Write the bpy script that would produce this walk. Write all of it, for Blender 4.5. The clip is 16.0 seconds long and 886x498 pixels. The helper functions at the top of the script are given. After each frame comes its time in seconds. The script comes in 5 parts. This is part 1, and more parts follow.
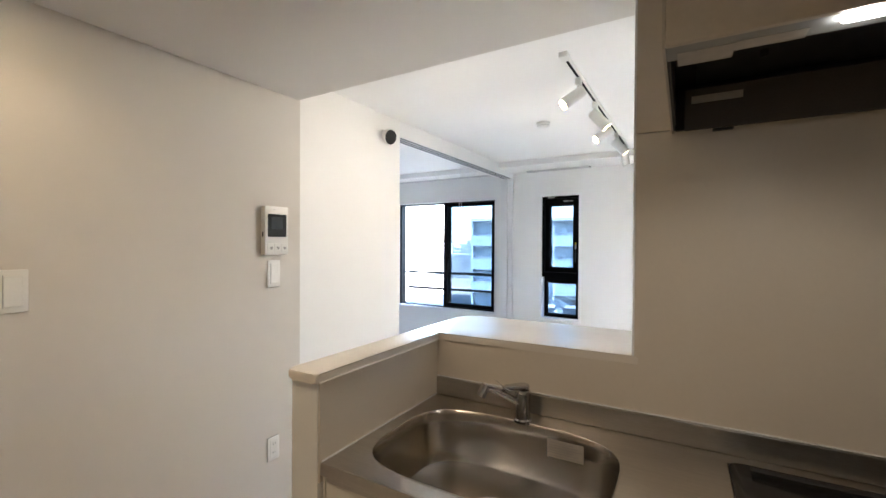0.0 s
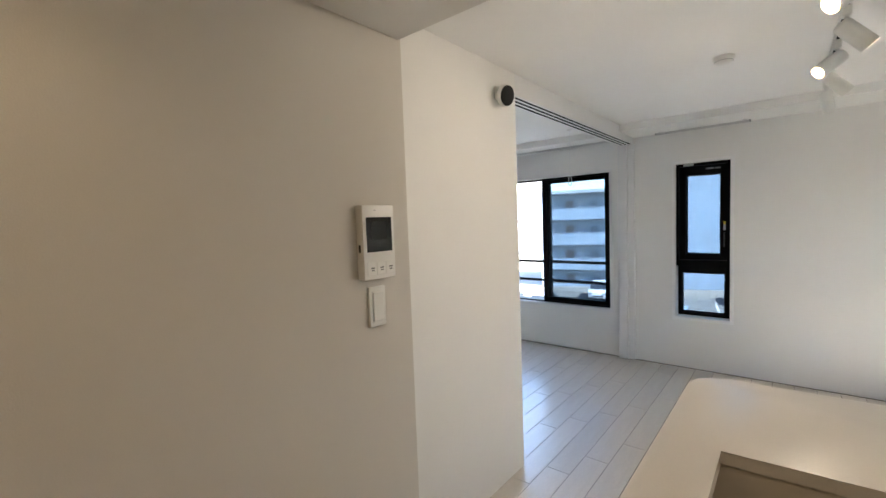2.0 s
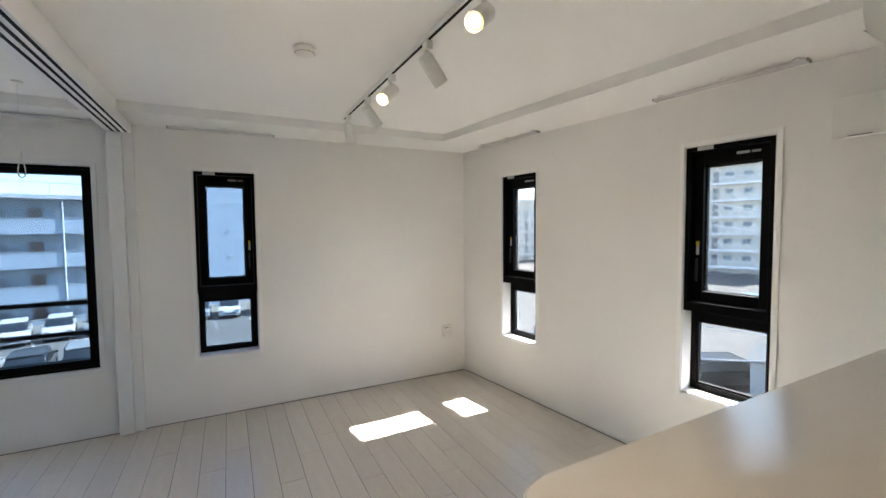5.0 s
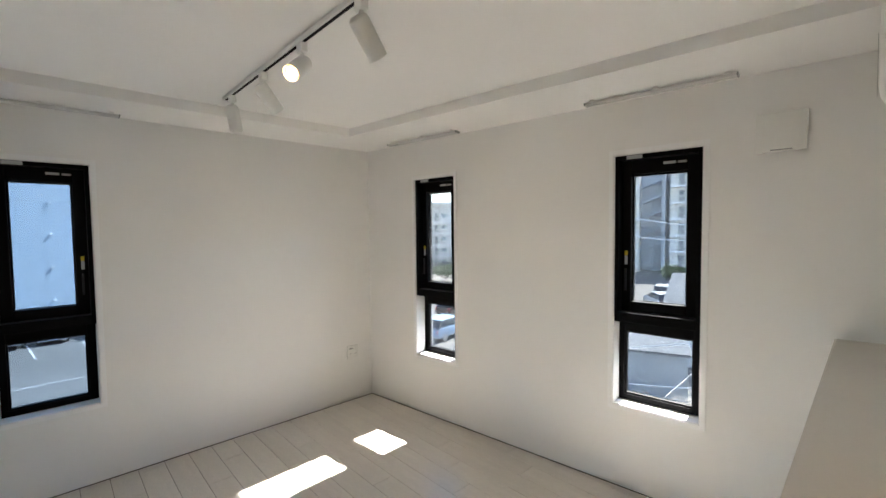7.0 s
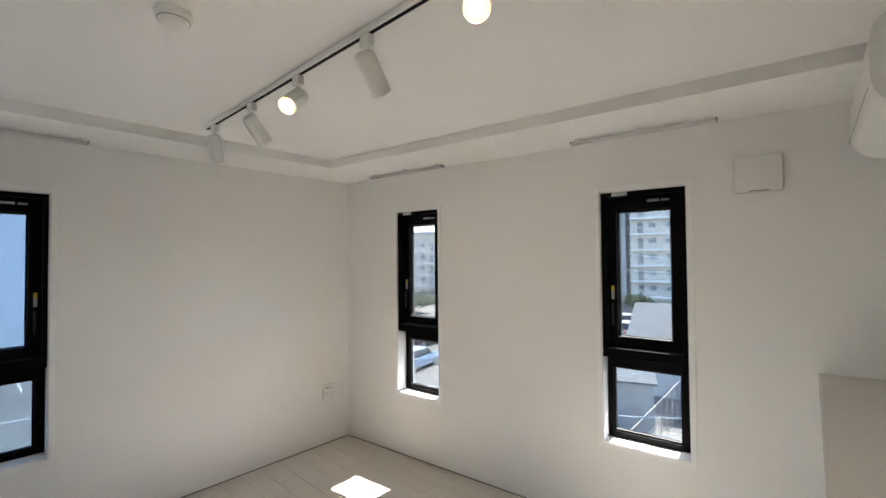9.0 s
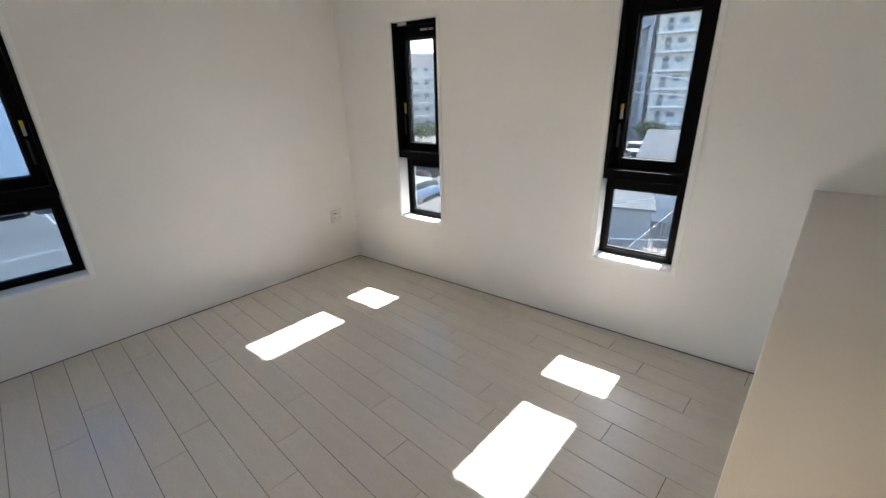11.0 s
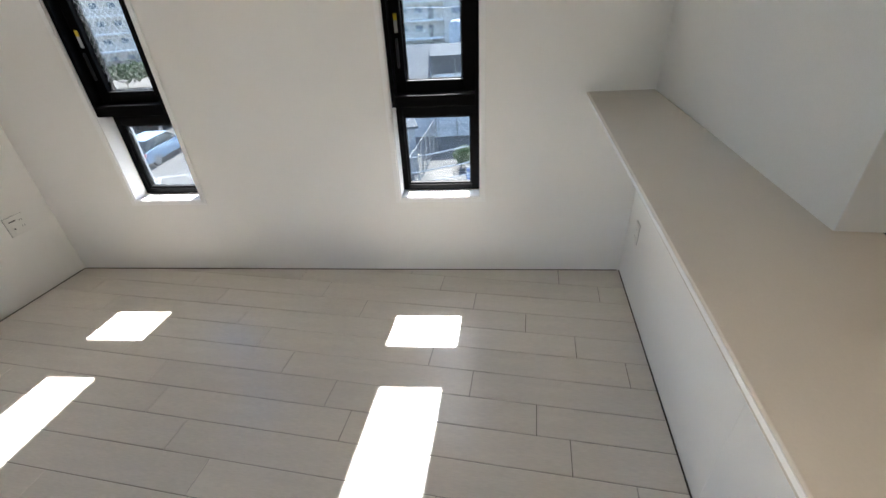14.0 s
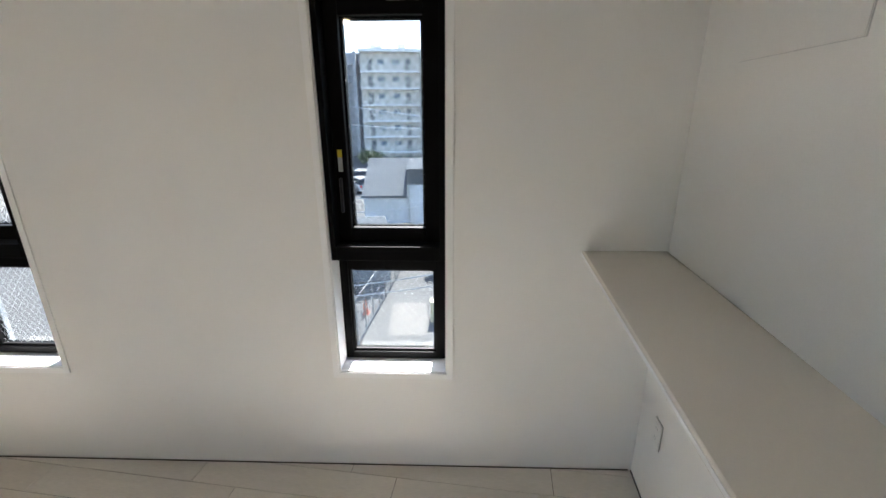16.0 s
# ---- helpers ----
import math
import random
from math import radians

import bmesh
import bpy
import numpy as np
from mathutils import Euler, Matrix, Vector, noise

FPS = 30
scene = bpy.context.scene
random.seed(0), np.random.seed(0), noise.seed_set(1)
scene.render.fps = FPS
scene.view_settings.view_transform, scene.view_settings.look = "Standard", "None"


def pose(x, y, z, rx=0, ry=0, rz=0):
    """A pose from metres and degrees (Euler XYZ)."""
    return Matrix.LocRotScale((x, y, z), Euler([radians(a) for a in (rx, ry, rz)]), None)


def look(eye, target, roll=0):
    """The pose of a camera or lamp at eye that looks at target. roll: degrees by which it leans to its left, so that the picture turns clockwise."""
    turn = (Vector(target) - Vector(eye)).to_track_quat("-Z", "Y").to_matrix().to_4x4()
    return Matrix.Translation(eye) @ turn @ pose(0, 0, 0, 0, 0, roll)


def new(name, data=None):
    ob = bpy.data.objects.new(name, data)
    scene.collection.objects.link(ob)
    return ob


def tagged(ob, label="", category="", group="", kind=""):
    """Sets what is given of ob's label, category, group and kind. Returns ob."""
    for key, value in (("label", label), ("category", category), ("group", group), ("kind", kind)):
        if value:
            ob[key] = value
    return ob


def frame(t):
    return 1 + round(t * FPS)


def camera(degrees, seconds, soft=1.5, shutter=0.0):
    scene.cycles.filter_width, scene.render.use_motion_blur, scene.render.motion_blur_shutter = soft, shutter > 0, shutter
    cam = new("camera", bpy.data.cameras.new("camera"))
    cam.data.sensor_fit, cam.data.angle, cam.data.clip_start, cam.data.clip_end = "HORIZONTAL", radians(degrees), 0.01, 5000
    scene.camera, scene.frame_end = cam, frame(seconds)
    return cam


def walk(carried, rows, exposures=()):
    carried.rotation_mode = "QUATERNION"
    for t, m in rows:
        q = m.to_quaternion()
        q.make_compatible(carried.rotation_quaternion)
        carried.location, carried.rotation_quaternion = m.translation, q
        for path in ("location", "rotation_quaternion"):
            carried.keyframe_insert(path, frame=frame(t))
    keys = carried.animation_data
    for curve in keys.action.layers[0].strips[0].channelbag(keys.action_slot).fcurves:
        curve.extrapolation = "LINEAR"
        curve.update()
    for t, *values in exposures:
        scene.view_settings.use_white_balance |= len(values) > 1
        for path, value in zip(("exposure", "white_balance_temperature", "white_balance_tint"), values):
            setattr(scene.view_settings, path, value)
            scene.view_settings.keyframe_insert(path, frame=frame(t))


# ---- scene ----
cam = camera(93.1, 16.0)
PATH = [
    (0, (0.468, 0.03, 1.455), (-0.56, 1.745, 1.434), 0.3),
    (0.5, (0.315, 0.226, 1.493), (-0.959, 1.766, 1.423), -0.3),
    (1, (0.177, 0.314, 1.569), (-1.231, 1.732, 1.475), -1.0),
    (1.5, (-0.02, 0.41, 1.595), (-1.475, 1.776, 1.485), -1.8),
    (2, (-0.3, 0.49, 1.58), (-1.578, 2.023, 1.453), -2.1),
    (2.5, (-0.577, 0.555, 1.609), (-1.513, 2.317, 1.476), -2.6),
    (3, (-0.759, 0.678, 1.597), (-1.253, 2.611, 1.465), -2.6),
    (3.5, (-0.892, 0.831, 1.626), (-0.92, 2.826, 1.484), -2.1),
    (4, (-1.008, 0.984, 1.6), (-0.614, 2.941, 1.47), -1.4),
    (4.5, (-1.022, 1.112, 1.584), (-0.332, 2.986, 1.468), -1.0),
    (5, (-0.97, 1.279, 1.59), (-0.06, 3.057, 1.488), -0.5),
    (5.2, (-0.941, 1.347, 1.593), (0.039, 3.087, 1.491), -0.5),
    (7.3, (-0.965, 1.818, 1.643), (0.447, 3.232, 1.582), -0.5),
    (7.5, (-0.977, 1.841, 1.646), (0.462, 3.231, 1.625), -0.5),
    (8, (-1.009, 1.895, 1.666), (0.465, 3.245, 1.739), -0.9),
    (8.2, (-1.017, 1.903, 1.673), (0.464, 3.243, 1.779), -0.9),
    (10.3, (-1.009, 1.908, 1.649), (0.426, 3.25, 1.276), -0.3),
    (10.5, (-1.007, 1.908, 1.641), (0.411, 3.235, 1.163), -0.7),
    (11, (-0.976, 1.886, 1.622), (0.372, 3.171, 0.893), -1.5),
    (11.5, (-0.992, 1.92, 1.611), (0.322, 3.105, 0.678), -2.4),
    (12, (-1.012, 1.956, 1.594), (0.316, 3.007, 0.53), -3.1),
    (12.5, (-0.988, 1.98, 1.584), (0.4, 2.871, 0.452), -4.0),
    (13, (-0.896, 2.013, 1.573), (0.588, 2.727, 0.437), -4.4),
    (13.5, (-0.752, 2.095, 1.567), (0.829, 2.622, 0.462), -4.1),
    (14, (-0.611, 2.223, 1.578), (1.051, 2.592, 0.528), -3.3),
    (14.5, (-0.462, 2.31, 1.589), (1.255, 2.585, 0.601), -2.8),
    (15, (-0.258, 2.295, 1.614), (1.516, 2.541, 0.724), -1.8),
    (15.5, (-0.119, 2.271, 1.632), (1.717, 2.52, 0.877), -1.0),
    (16, (0.068, 2.271, 1.629), (1.95, 2.538, 1.009), -0.15),
]
walk(cam, [(t, look(eye, target, roll)) for t, eye, target, roll in PATH], [(0.0, 4.94, 5790, 10), (1.5, 4.28, 6320, 10), (3.5, 4.06, 6250, 10), (5.0, 3.98, 6470, 10), (8.0, 3.84, 6470, 10), (11.0, 3.76, 6320, 10), (12.5, 3.88, 6220, 10), (13.5, 3.84, 6170, 10), (16.0, 3.64, 6270, 10)])

# ---- world, sun ----
SUN_DIR = Vector((1.0, 0.033, 1.12)).normalized()
world = bpy.data.worlds.new("world")
scene.world = world
world.use_nodes = True
wn = world.node_tree.nodes
sky = wn.new("ShaderNodeTexSky")
sky.sky_type = "NISHITA"
sky.sun_disc = False
sky.sun_elevation = math.asin(SUN_DIR.z)
sky.sun_rotation = math.atan2(SUN_DIR.x, SUN_DIR.y)
wn["Background"].inputs["Strength"].default_value = 0.14
world.node_tree.links.new(sky.outputs["Color"], wn["Background"].inputs["Color"])
sun_data = bpy.data.lights.new("sun", "SUN")
sun_data.energy = 5.0
sun_data.angle = radians(0.9)
sun_data.color = (1.0, 0.965, 0.92)
sun = new("sun", sun_data)
sun.matrix_world = look((20, 0, 30), Vector((20, 0, 30)) - SUN_DIR)


# ---- materials ----
def mat(name, color, rough=0.5, metal=0.0, grain=0.0, grain_scale=200.0, stain=0.0, stain_scale=2.0, bump=0.0,
        bump_scale=400.0, spec=0.5, per_object=0.0, stretch=(1, 1, 1)):
    """A procedural material: base colour with fine grain, broad stains, bump and a change from object to object."""
    m = bpy.data.materials.new(name)
    m.use_nodes = True
    n, l = m.node_tree.nodes, m.node_tree.links
    b = n["Principled BSDF"]
    b.inputs["Roughness"].default_value = rough
    b.inputs["Metallic"].default_value = metal
    b.inputs["Specular IOR Level"].default_value = spec
    b.inputs["Base Color"].default_value = (*color, 1)
    coord = n.new("ShaderNodeTexCoord")
    mapping = n.new("ShaderNodeMapping")
    mapping.inputs["Scale"].default_value = stretch
    l.new(coord.outputs["Object"], mapping.inputs["Vector"])
    last = None
    for amount, scale, detail in ((grain, grain_scale, 3), (stain, stain_scale, 5)):
        if amount:
            t = n.new("ShaderNodeTexNoise")
            t.inputs["Scale"].default_value = scale
            t.inputs["Detail"].default_value = detail
            l.new(mapping.outputs["Vector"], t.inputs["Vector"])
            r = n.new("ShaderNodeMapRange")
            r.inputs["From Min"].default_value, r.inputs["From Max"].default_value = 0.3, 0.7
            r.inputs["To Min"].default_value, r.inputs["To Max"].default_value = 1 - amount, 1 + amount
            l.new(t.outputs["Fac"], r.inputs["Value"])
            last = multiply(m, last, r.outputs["Result"])
    if per_object:
        info = n.new("ShaderNodeObjectInfo")
        r = n.new("ShaderNodeMapRange")
        r.inputs["To Min"].default_value, r.inputs["To Max"].default_value = 1 - per_object, 1 + per_object
        l.new(info.outputs["Random"], r.inputs["Value"])
        last = multiply(m, last, r.outputs["Result"])
    if last:
        v = n.new("ShaderNodeVectorMath")
        v.operation = "SCALE"
        v.inputs[0].default_value = color
        l.new(last, v.inputs["Scale"])
        l.new(v.outputs["Vector"], b.inputs["Base Color"])
    if bump:
        t = n.new("ShaderNodeTexNoise")
        t.inputs["Scale"].default_value = bump_scale
        t.inputs["Detail"].default_value = 4
        l.new(mapping.outputs["Vector"], t.inputs["Vector"])
        u = n.new("ShaderNodeBump")
        u.inputs["Strength"].default_value = bump
        u.inputs["Distance"].default_value = 0.002
        l.new(t.outputs["Fac"], u.inputs["Height"])
        l.new(u.outputs["Normal"], b.inputs["Normal"])
    return m


def multiply(m, a, b):
    if a is None:
        return b
    x = m.node_tree.nodes.new("ShaderNodeMath")
    x.operation = "MULTIPLY"
    m.node_tree.links.new(a, x.inputs[0])
    m.node_tree.links.new(b, x.inputs[1])
    return x.outputs[0]


def glowing(name, color, strength):
    m = bpy.data.materials.new(name)
    m.use_nodes = True
    b = m.node_tree.nodes["Principled BSDF"]
    b.inputs["Base Color"].default_value = (*color, 1)
    b.inputs["Emission Color"].default_value = (*color, 1)
    b.inputs["Emission Strength"].default_value = strength
    return m


def pane_glass(name, tint):
    """Flat window glass: see-through with a tint, and a clear gloss."""
    m = bpy.data.materials.new(name)
    m.use_nodes = True
    n, l = m.node_tree.nodes, m.node_tree.links
    n.remove(n["Principled BSDF"])
    clear = n.new("ShaderNodeBsdfTransparent")
    clear.inputs["Color"].default_value = (*tint, 1)
    gloss = n.new("ShaderNodeBsdfGlossy")
    gloss.inputs["Roughness"].default_value = 0.02
    facing = n.new("ShaderNodeLayerWeight")
    facing.inputs["Blend"].default_value = 0.5
    power = n.new("ShaderNodeMath")
    power.operation = "POWER"
    power.inputs[1].default_value = 5.0
    share = n.new("ShaderNodeMath")
    share.operation = "MULTIPLY_ADD"
    share.inputs[1].default_value, share.inputs[2].default_value = 0.90, 0.035
    mix = n.new("ShaderNodeMixShader")
    l.new(facing.outputs["Facing"], power.inputs[0])
    l.new(power.outputs[0], share.inputs[0])
    l.new(share.outputs[0], mix.inputs[0])
    l.new(clear.outputs[0], mix.inputs[1])
    l.new(gloss.outputs[0], mix.inputs[2])
    l.new(mix.outputs[0], n["Material Output"].inputs["Surface"])
    return m


M_WALL = mat("wallpaper_white", (0.835, 0.822, 0.79), 0.75, grain=0.02, grain_scale=350, stain=0.02, stain_scale=1.2, bump=0.25, bump_scale=260, spec=0.25)
M_CEIL = mat("ceiling_wallpaper", (0.85, 0.838, 0.81), 0.8, grain=0.015, grain_scale=300, stain=0.02, stain_scale=0.9, bump=0.3, bump_scale=220, spec=0.2)
# White wallpaper darkened and warmed, so the kitchen's dimmer light sits in its colour.
M_WALLK = mat("kitchen_wallpaper_shaded", (0.655, 0.615, 0.555), 0.75, grain=0.02, grain_scale=350, stain=0.02, stain_scale=1.2, bump=0.25, bump_scale=260, spec=0.25)
# Ceiling paper toned down likewise, with the kitchen's shade in its colour.
M_CEILK = mat("kitchen_ceiling_shaded", (0.69, 0.66, 0.61), 0.8, grain=0.015, grain_scale=300, stain=0.02, stain_scale=0.9, bump=0.3, bump_scale=220, spec=0.2)
M_CASING = mat("casing_white", (0.87, 0.865, 0.85), 0.4, grain=0.01, grain_scale=150)
M_TRIM = mat("trim_white", (0.80, 0.795, 0.78), 0.4, grain=0.01, grain_scale=150, stain=0.015, stain_scale=3)
M_PANEL = mat("kitchen_panel", (0.66, 0.595, 0.505), 0.42, grain=0.01, grain_scale=90, stain=0.025, stain_scale=1.5, bump=0.05, bump_scale=30)
M_SHELF = mat("shelf_laminate", (0.77, 0.715, 0.635), 0.27, grain=0.015, grain_scale=240, stain=0.02, stain_scale=2.2, bump=0.06, bump_scale=160)
M_SHELF_EDGE = mat("shelf_edge", (0.66, 0.61, 0.54), 0.4, grain=0.01)
M_BOARD = mat("floor_board", (0.665, 0.615, 0.545), 0.27, spec=1.0, grain=0.05, grain_scale=40, stain=0.03, stain_scale=4, bump=0.08, bump_scale=120, per_object=0.03, stretch=(6, 0.7, 1))
M_GAP = mat("floor_joint", (0.07, 0.06, 0.05), 0.8, grain=0.1)
M_BLACK = mat("window_black", (0.0022, 0.0022, 0.0026), 0.5, grain=0.1, grain_scale=500, bump=0.04, bump_scale=700, spec=0.07)
M_BLACK2 = mat("window_gasket", (0.004, 0.004, 0.0045), 0.6, grain=0.1, spec=0.1)
M_STEEL = mat("brushed_steel", (0.52, 0.49, 0.45), 0.28, 1.0, grain=0.07, grain_scale=60, stain=0.05, stain_scale=5, bump=0.05, bump_scale=90, stretch=(1, 14, 14))
M_BASIN = mat("basin_steel", (0.46, 0.43, 0.39), 0.22, 1.0, grain=0.05, grain_scale=90, stain=0.06, stain_scale=6, bump=0.03, bump_scale=60)
M_CHROME = mat("chrome", (0.55, 0.55, 0.56), 0.07, 1.0, grain=0.02)
M_WHITE = mat("white_plastic", (0.78, 0.77, 0.73), 0.35, grain=0.01, grain_scale=120)
M_WHITE2 = mat("white_plastic_warm", (0.74, 0.70, 0.62), 0.4, grain=0.01)
M_RAIL = mat("rail_aluminium_white", (0.62, 0.61, 0.59), 0.35, grain=0.02)
M_GREY = mat("grey_plastic", (0.30, 0.30, 0.29), 0.5, grain=0.03)
M_PRINT = mat("grey_print", (0.12, 0.12, 0.12), 0.6, grain=0.05)
M_DARK = mat("dark_plastic", (0.018, 0.018, 0.02), 0.35, grain=0.05)
M_MATT = mat("matt_black_plastic", (0.012, 0.012, 0.013), 0.65, grain=0.05, spec=0.2)
M_SCREEN = mat("black_screen", (0.010, 0.012, 0.016), 0.06, grain=0.03)
M_SCREEN2 = mat("grey_screen", (0.022, 0.025, 0.03), 0.08, grain=0.03)
M_HOB = mat("hob_glass", (0.012, 0.012, 0.013), 0.12, grain=0.04)
M_HOOD = mat("hood_silver", (0.55, 0.50, 0.43), 0.38, 0.35, grain=0.03, grain_scale=80, bump=0.03)
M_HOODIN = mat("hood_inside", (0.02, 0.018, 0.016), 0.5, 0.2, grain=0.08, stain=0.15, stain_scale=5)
M_GUARD = mat("guard_plate", (0.07, 0.06, 0.05), 0.6, 0.0, grain=0.08, stain=0.1, stain_scale=5, spec=0.2)
M_TAPE = mat("protective_film", (0.40, 0.37, 0.33), 0.35, grain=0.06, grain_scale=50, stain=0.1, stain_scale=12)
M_DOOR = mat("door_wood_print", (0.42, 0.34, 0.29), 0.45, grain=0.05, grain_scale=60, stain=0.04, stain_scale=3, stretch=(6, 6, 0.6))
M_YELLOW = mat("yellow_sticker", (0.65, 0.52, 0.03), 0.5, grain=0.03)
M_STICK = mat("grey_sticker", (0.45, 0.46, 0.46), 0.5, grain=0.08, grain_scale=300)
M_CORD = mat("cord_white", (0.72, 0.74, 0.74), 0.5, grain=0.03)
M_LAMP = glowing("lamp_warm", (1.0, 0.74, 0.40), 3.2)
# Emission that paints the warm halo around a bulb, not a lamp itself.
M_RING = glowing("bulb_halo_warm", (1.0, 0.60, 0.22), 0.11)
M_STRIP = glowing("lamp_strip", (1.0, 0.93, 0.80), 2.5)
M_GLASS = pane_glass("window_glass", (0.475, 0.49, 0.495))
M_GLASS_E = pane_glass("window_glass_east", (0.475, 0.49, 0.495))
M_GLASS_BLUE = pane_glass("window_glass_blue", (0.325, 0.375, 0.415))
M_WIRE = mat("glass_wire", (0.80, 0.80, 0.80), 0.5, 0.0, grain=0.05)

M_ASPHALT = mat("asphalt", (0.12, 0.118, 0.114), 0.97, spec=0.08, grain=0.15, grain_scale=30, stain=0.12, stain_scale=0.15)
M_CONCRETE = mat("concrete", (0.15, 0.147, 0.14), 0.97, spec=0.08, grain=0.06, grain_scale=12, stain=0.1, stain_scale=0.3)
M_GROUND = mat("ground", (0.17, 0.16, 0.145), 0.97, spec=0.08, grain=0.15, grain_scale=3, stain=0.15, stain_scale=0.05)
M_LINE = mat("road_paint", (0.40, 0.40, 0.39), 0.8, grain=0.1, grain_scale=10)
M_FACADE = mat("facade_pale_blue", (0.34, 0.40, 0.46), 0.8, grain=0.02, grain_scale=5, stain=0.05, stain_scale=0.3)
M_FACADE2 = mat("facade_recess", (0.38, 0.43, 0.48), 0.8, grain=0.03, grain_scale=5, stain=0.05, stain_scale=0.4)
M_SLAB = mat("slab_white", (0.50, 0.52, 0.54), 0.8, grain=0.03, grain_scale=5, stain=0.06, stain_scale=0.5)
M_SLABW = mat("gallery_slab_white", (0.88, 0.88, 0.87), 0.8, grain=0.02, grain_scale=3)
M_TOWER = mat("tower_beige", (0.66, 0.62, 0.56), 0.85, grain=0.03, grain_scale=2, stain=0.05, stain_scale=0.2)
M_TOWER2 = mat("tower_stair_grey", (0.42, 0.43, 0.45), 0.85, grain=0.04, grain_scale=2, stain=0.06, stain_scale=0.3)
M_ROOFW = mat("flat_roof_pale", (0.105, 0.115, 0.125), 0.95, spec=0.05, grain=0.03, grain_scale=3, stain=0.06, stain_scale=0.6)
M_WINDARK = mat("far_window", (0.15, 0.17, 0.20), 0.15, grain=0.1)
M_DOORBR = mat("far_door_brown", (0.14, 0.09, 0.08), 0.5, grain=0.08)
M_WHITEP = mat("far_white_paint", (0.62, 0.64, 0.66), 0.6, grain=0.03)
M_LEAF = mat("leaves", (0.06, 0.10, 0.03), 0.6, grain=0.3, grain_scale=6, per_object=0.2)
M_BARK = mat("bark", (0.10, 0.08, 0.06), 0.9, grain=0.2)
M_TYRE = mat("tyre", (0.02, 0.02, 0.02), 0.8, grain=0.1)
M_RIM = mat("rim", (0.45, 0.45, 0.46), 0.3, 0.8, grain=0.05)
M_CARGLASS = mat("car_glass", (0.02, 0.025, 0.03), 0.05, grain=0.02)
M_RED = mat("lamp_red", (0.45, 0.02, 0.02), 0.25, grain=0.02)
M_ORANGE = mat("cone_orange", (0.75, 0.13, 0.03), 0.5, grain=0.05)
M_TOWN = mat("far_town", (0.42, 0.43, 0.43), 0.9, grain=0.03, per_object=0.25)
M_HILL = mat("far_hill", (0.16, 0.20, 0.20), 0.95, stain=0.15, stain_scale=0.02)
M_CREAM = mat("cream_box", (0.55, 0.49, 0.33), 0.6, grain=0.04)
M_BLUE = mat("blue_sheet", (0.05, 0.14, 0.42), 0.6, grain=0.1, stain=0.1)
M_ROOFG = mat("metal_roof_grey", (0.30, 0.33, 0.36), 0.5, 0.2, grain=0.04, stain=0.08, stain_scale=0.7)


# ---- mesh helpers ----
def link_mesh(name, bm, material, parent=None, m=None, smooth=False):
    me = bpy.data.meshes.new(name)
    bmesh.ops.recalc_face_normals(bm, faces=bm.faces)
    bm.to_mesh(me)
    bm.free()
    me.materials.append(material)
    if smooth:
        for p in me.polygons:
            p.use_smooth = True
        me.set_sharp_from_angle(angle=radians(35))
    ob = new(name, me)
    if m is not None:
        ob.matrix_basis = m
    if parent:
        ob.parent = parent
    return ob


def part(name, bm, material, parent, label="", m=None, smooth=False, kind=""):
    return tagged(link_mesh(name, bm, material, parent, m, smooth), label, kind=kind)


def thing(name, m, label, category, group=""):
    ob = new(name)
    ob.matrix_basis = m
    ob.empty_display_size = 0.05
    return tagged(ob, label, category, group)


def add_box(bm, lo, hi, bevel=0.0, segments=1):
    lo, hi = [min(a, b) for a, b in zip(lo, hi)], [max(a, b) for a, b in zip(lo, hi)]
    vs = [bm.verts.new((x, y, z)) for z in (lo[2], hi[2]) for y in (lo[1], hi[1]) for x in (lo[0], hi[0])]
    fs = [bm.faces.new([vs[i] for i in f]) for f in ((0, 2, 3, 1), (4, 5, 7, 6), (0, 1, 5, 4), (2, 6, 7, 3), (0, 4, 6, 2), (1, 3, 7, 5))]
    if bevel:
        es = list({e for f in fs for e in f.edges})
        bmesh.ops.bevel(bm, geom=es, offset=bevel, segments=segments, profile=0.5, affect="EDGES")


def box(lo, hi, bevel=0.0, segments=1):
    bm = bmesh.new()
    add_box(bm, lo, hi, bevel, segments)
    return bm


def add_cyl(bm, a, b, r1, r2=None, n=16, caps=True):
    a, b = Vector(a), Vector(b)
    r2 = r1 if r2 is None else r2
    z = (b - a).normalized()
    x = z.orthogonal().normalized()
    y = z.cross(x)
    rings = []
    for c, r in ((a, r1), (b, r2)):
        rings.append([bm.verts.new(c + (x * math.cos(t) + y * math.sin(t)) * r) for t in (2 * math.pi * k / n for k in range(n))])
    for k in range(n):
        bm.faces.new((rings[0][k], rings[0][(k + 1) % n], rings[1][(k + 1) % n], rings[1][k]))
    if caps:
        bm.faces.new(rings[0][::-1])
        bm.faces.new(rings[1])


def cyl(a, b, r1, r2=None, n=16):
    bm = bmesh.new()
    add_cyl(bm, a, b, r1, r2, n)
    return bm


def lathe(profile, n=24):
    """A turned body about z from (radius, height) pairs."""
    bm = bmesh.new()
    rings = [[bm.verts.new((r * math.cos(2 * math.pi * k / n), r * math.sin(2 * math.pi * k / n), h)) for k in range(n)] for r, h in profile]
    for a, b in zip(rings, rings[1:]):
        for k in range(n):
            bm.faces.new((a[k], a[(k + 1) % n], b[(k + 1) % n], b[k]))
    bm.faces.new(rings[0][::-1])
    bm.faces.new(rings[-1])
    return bm


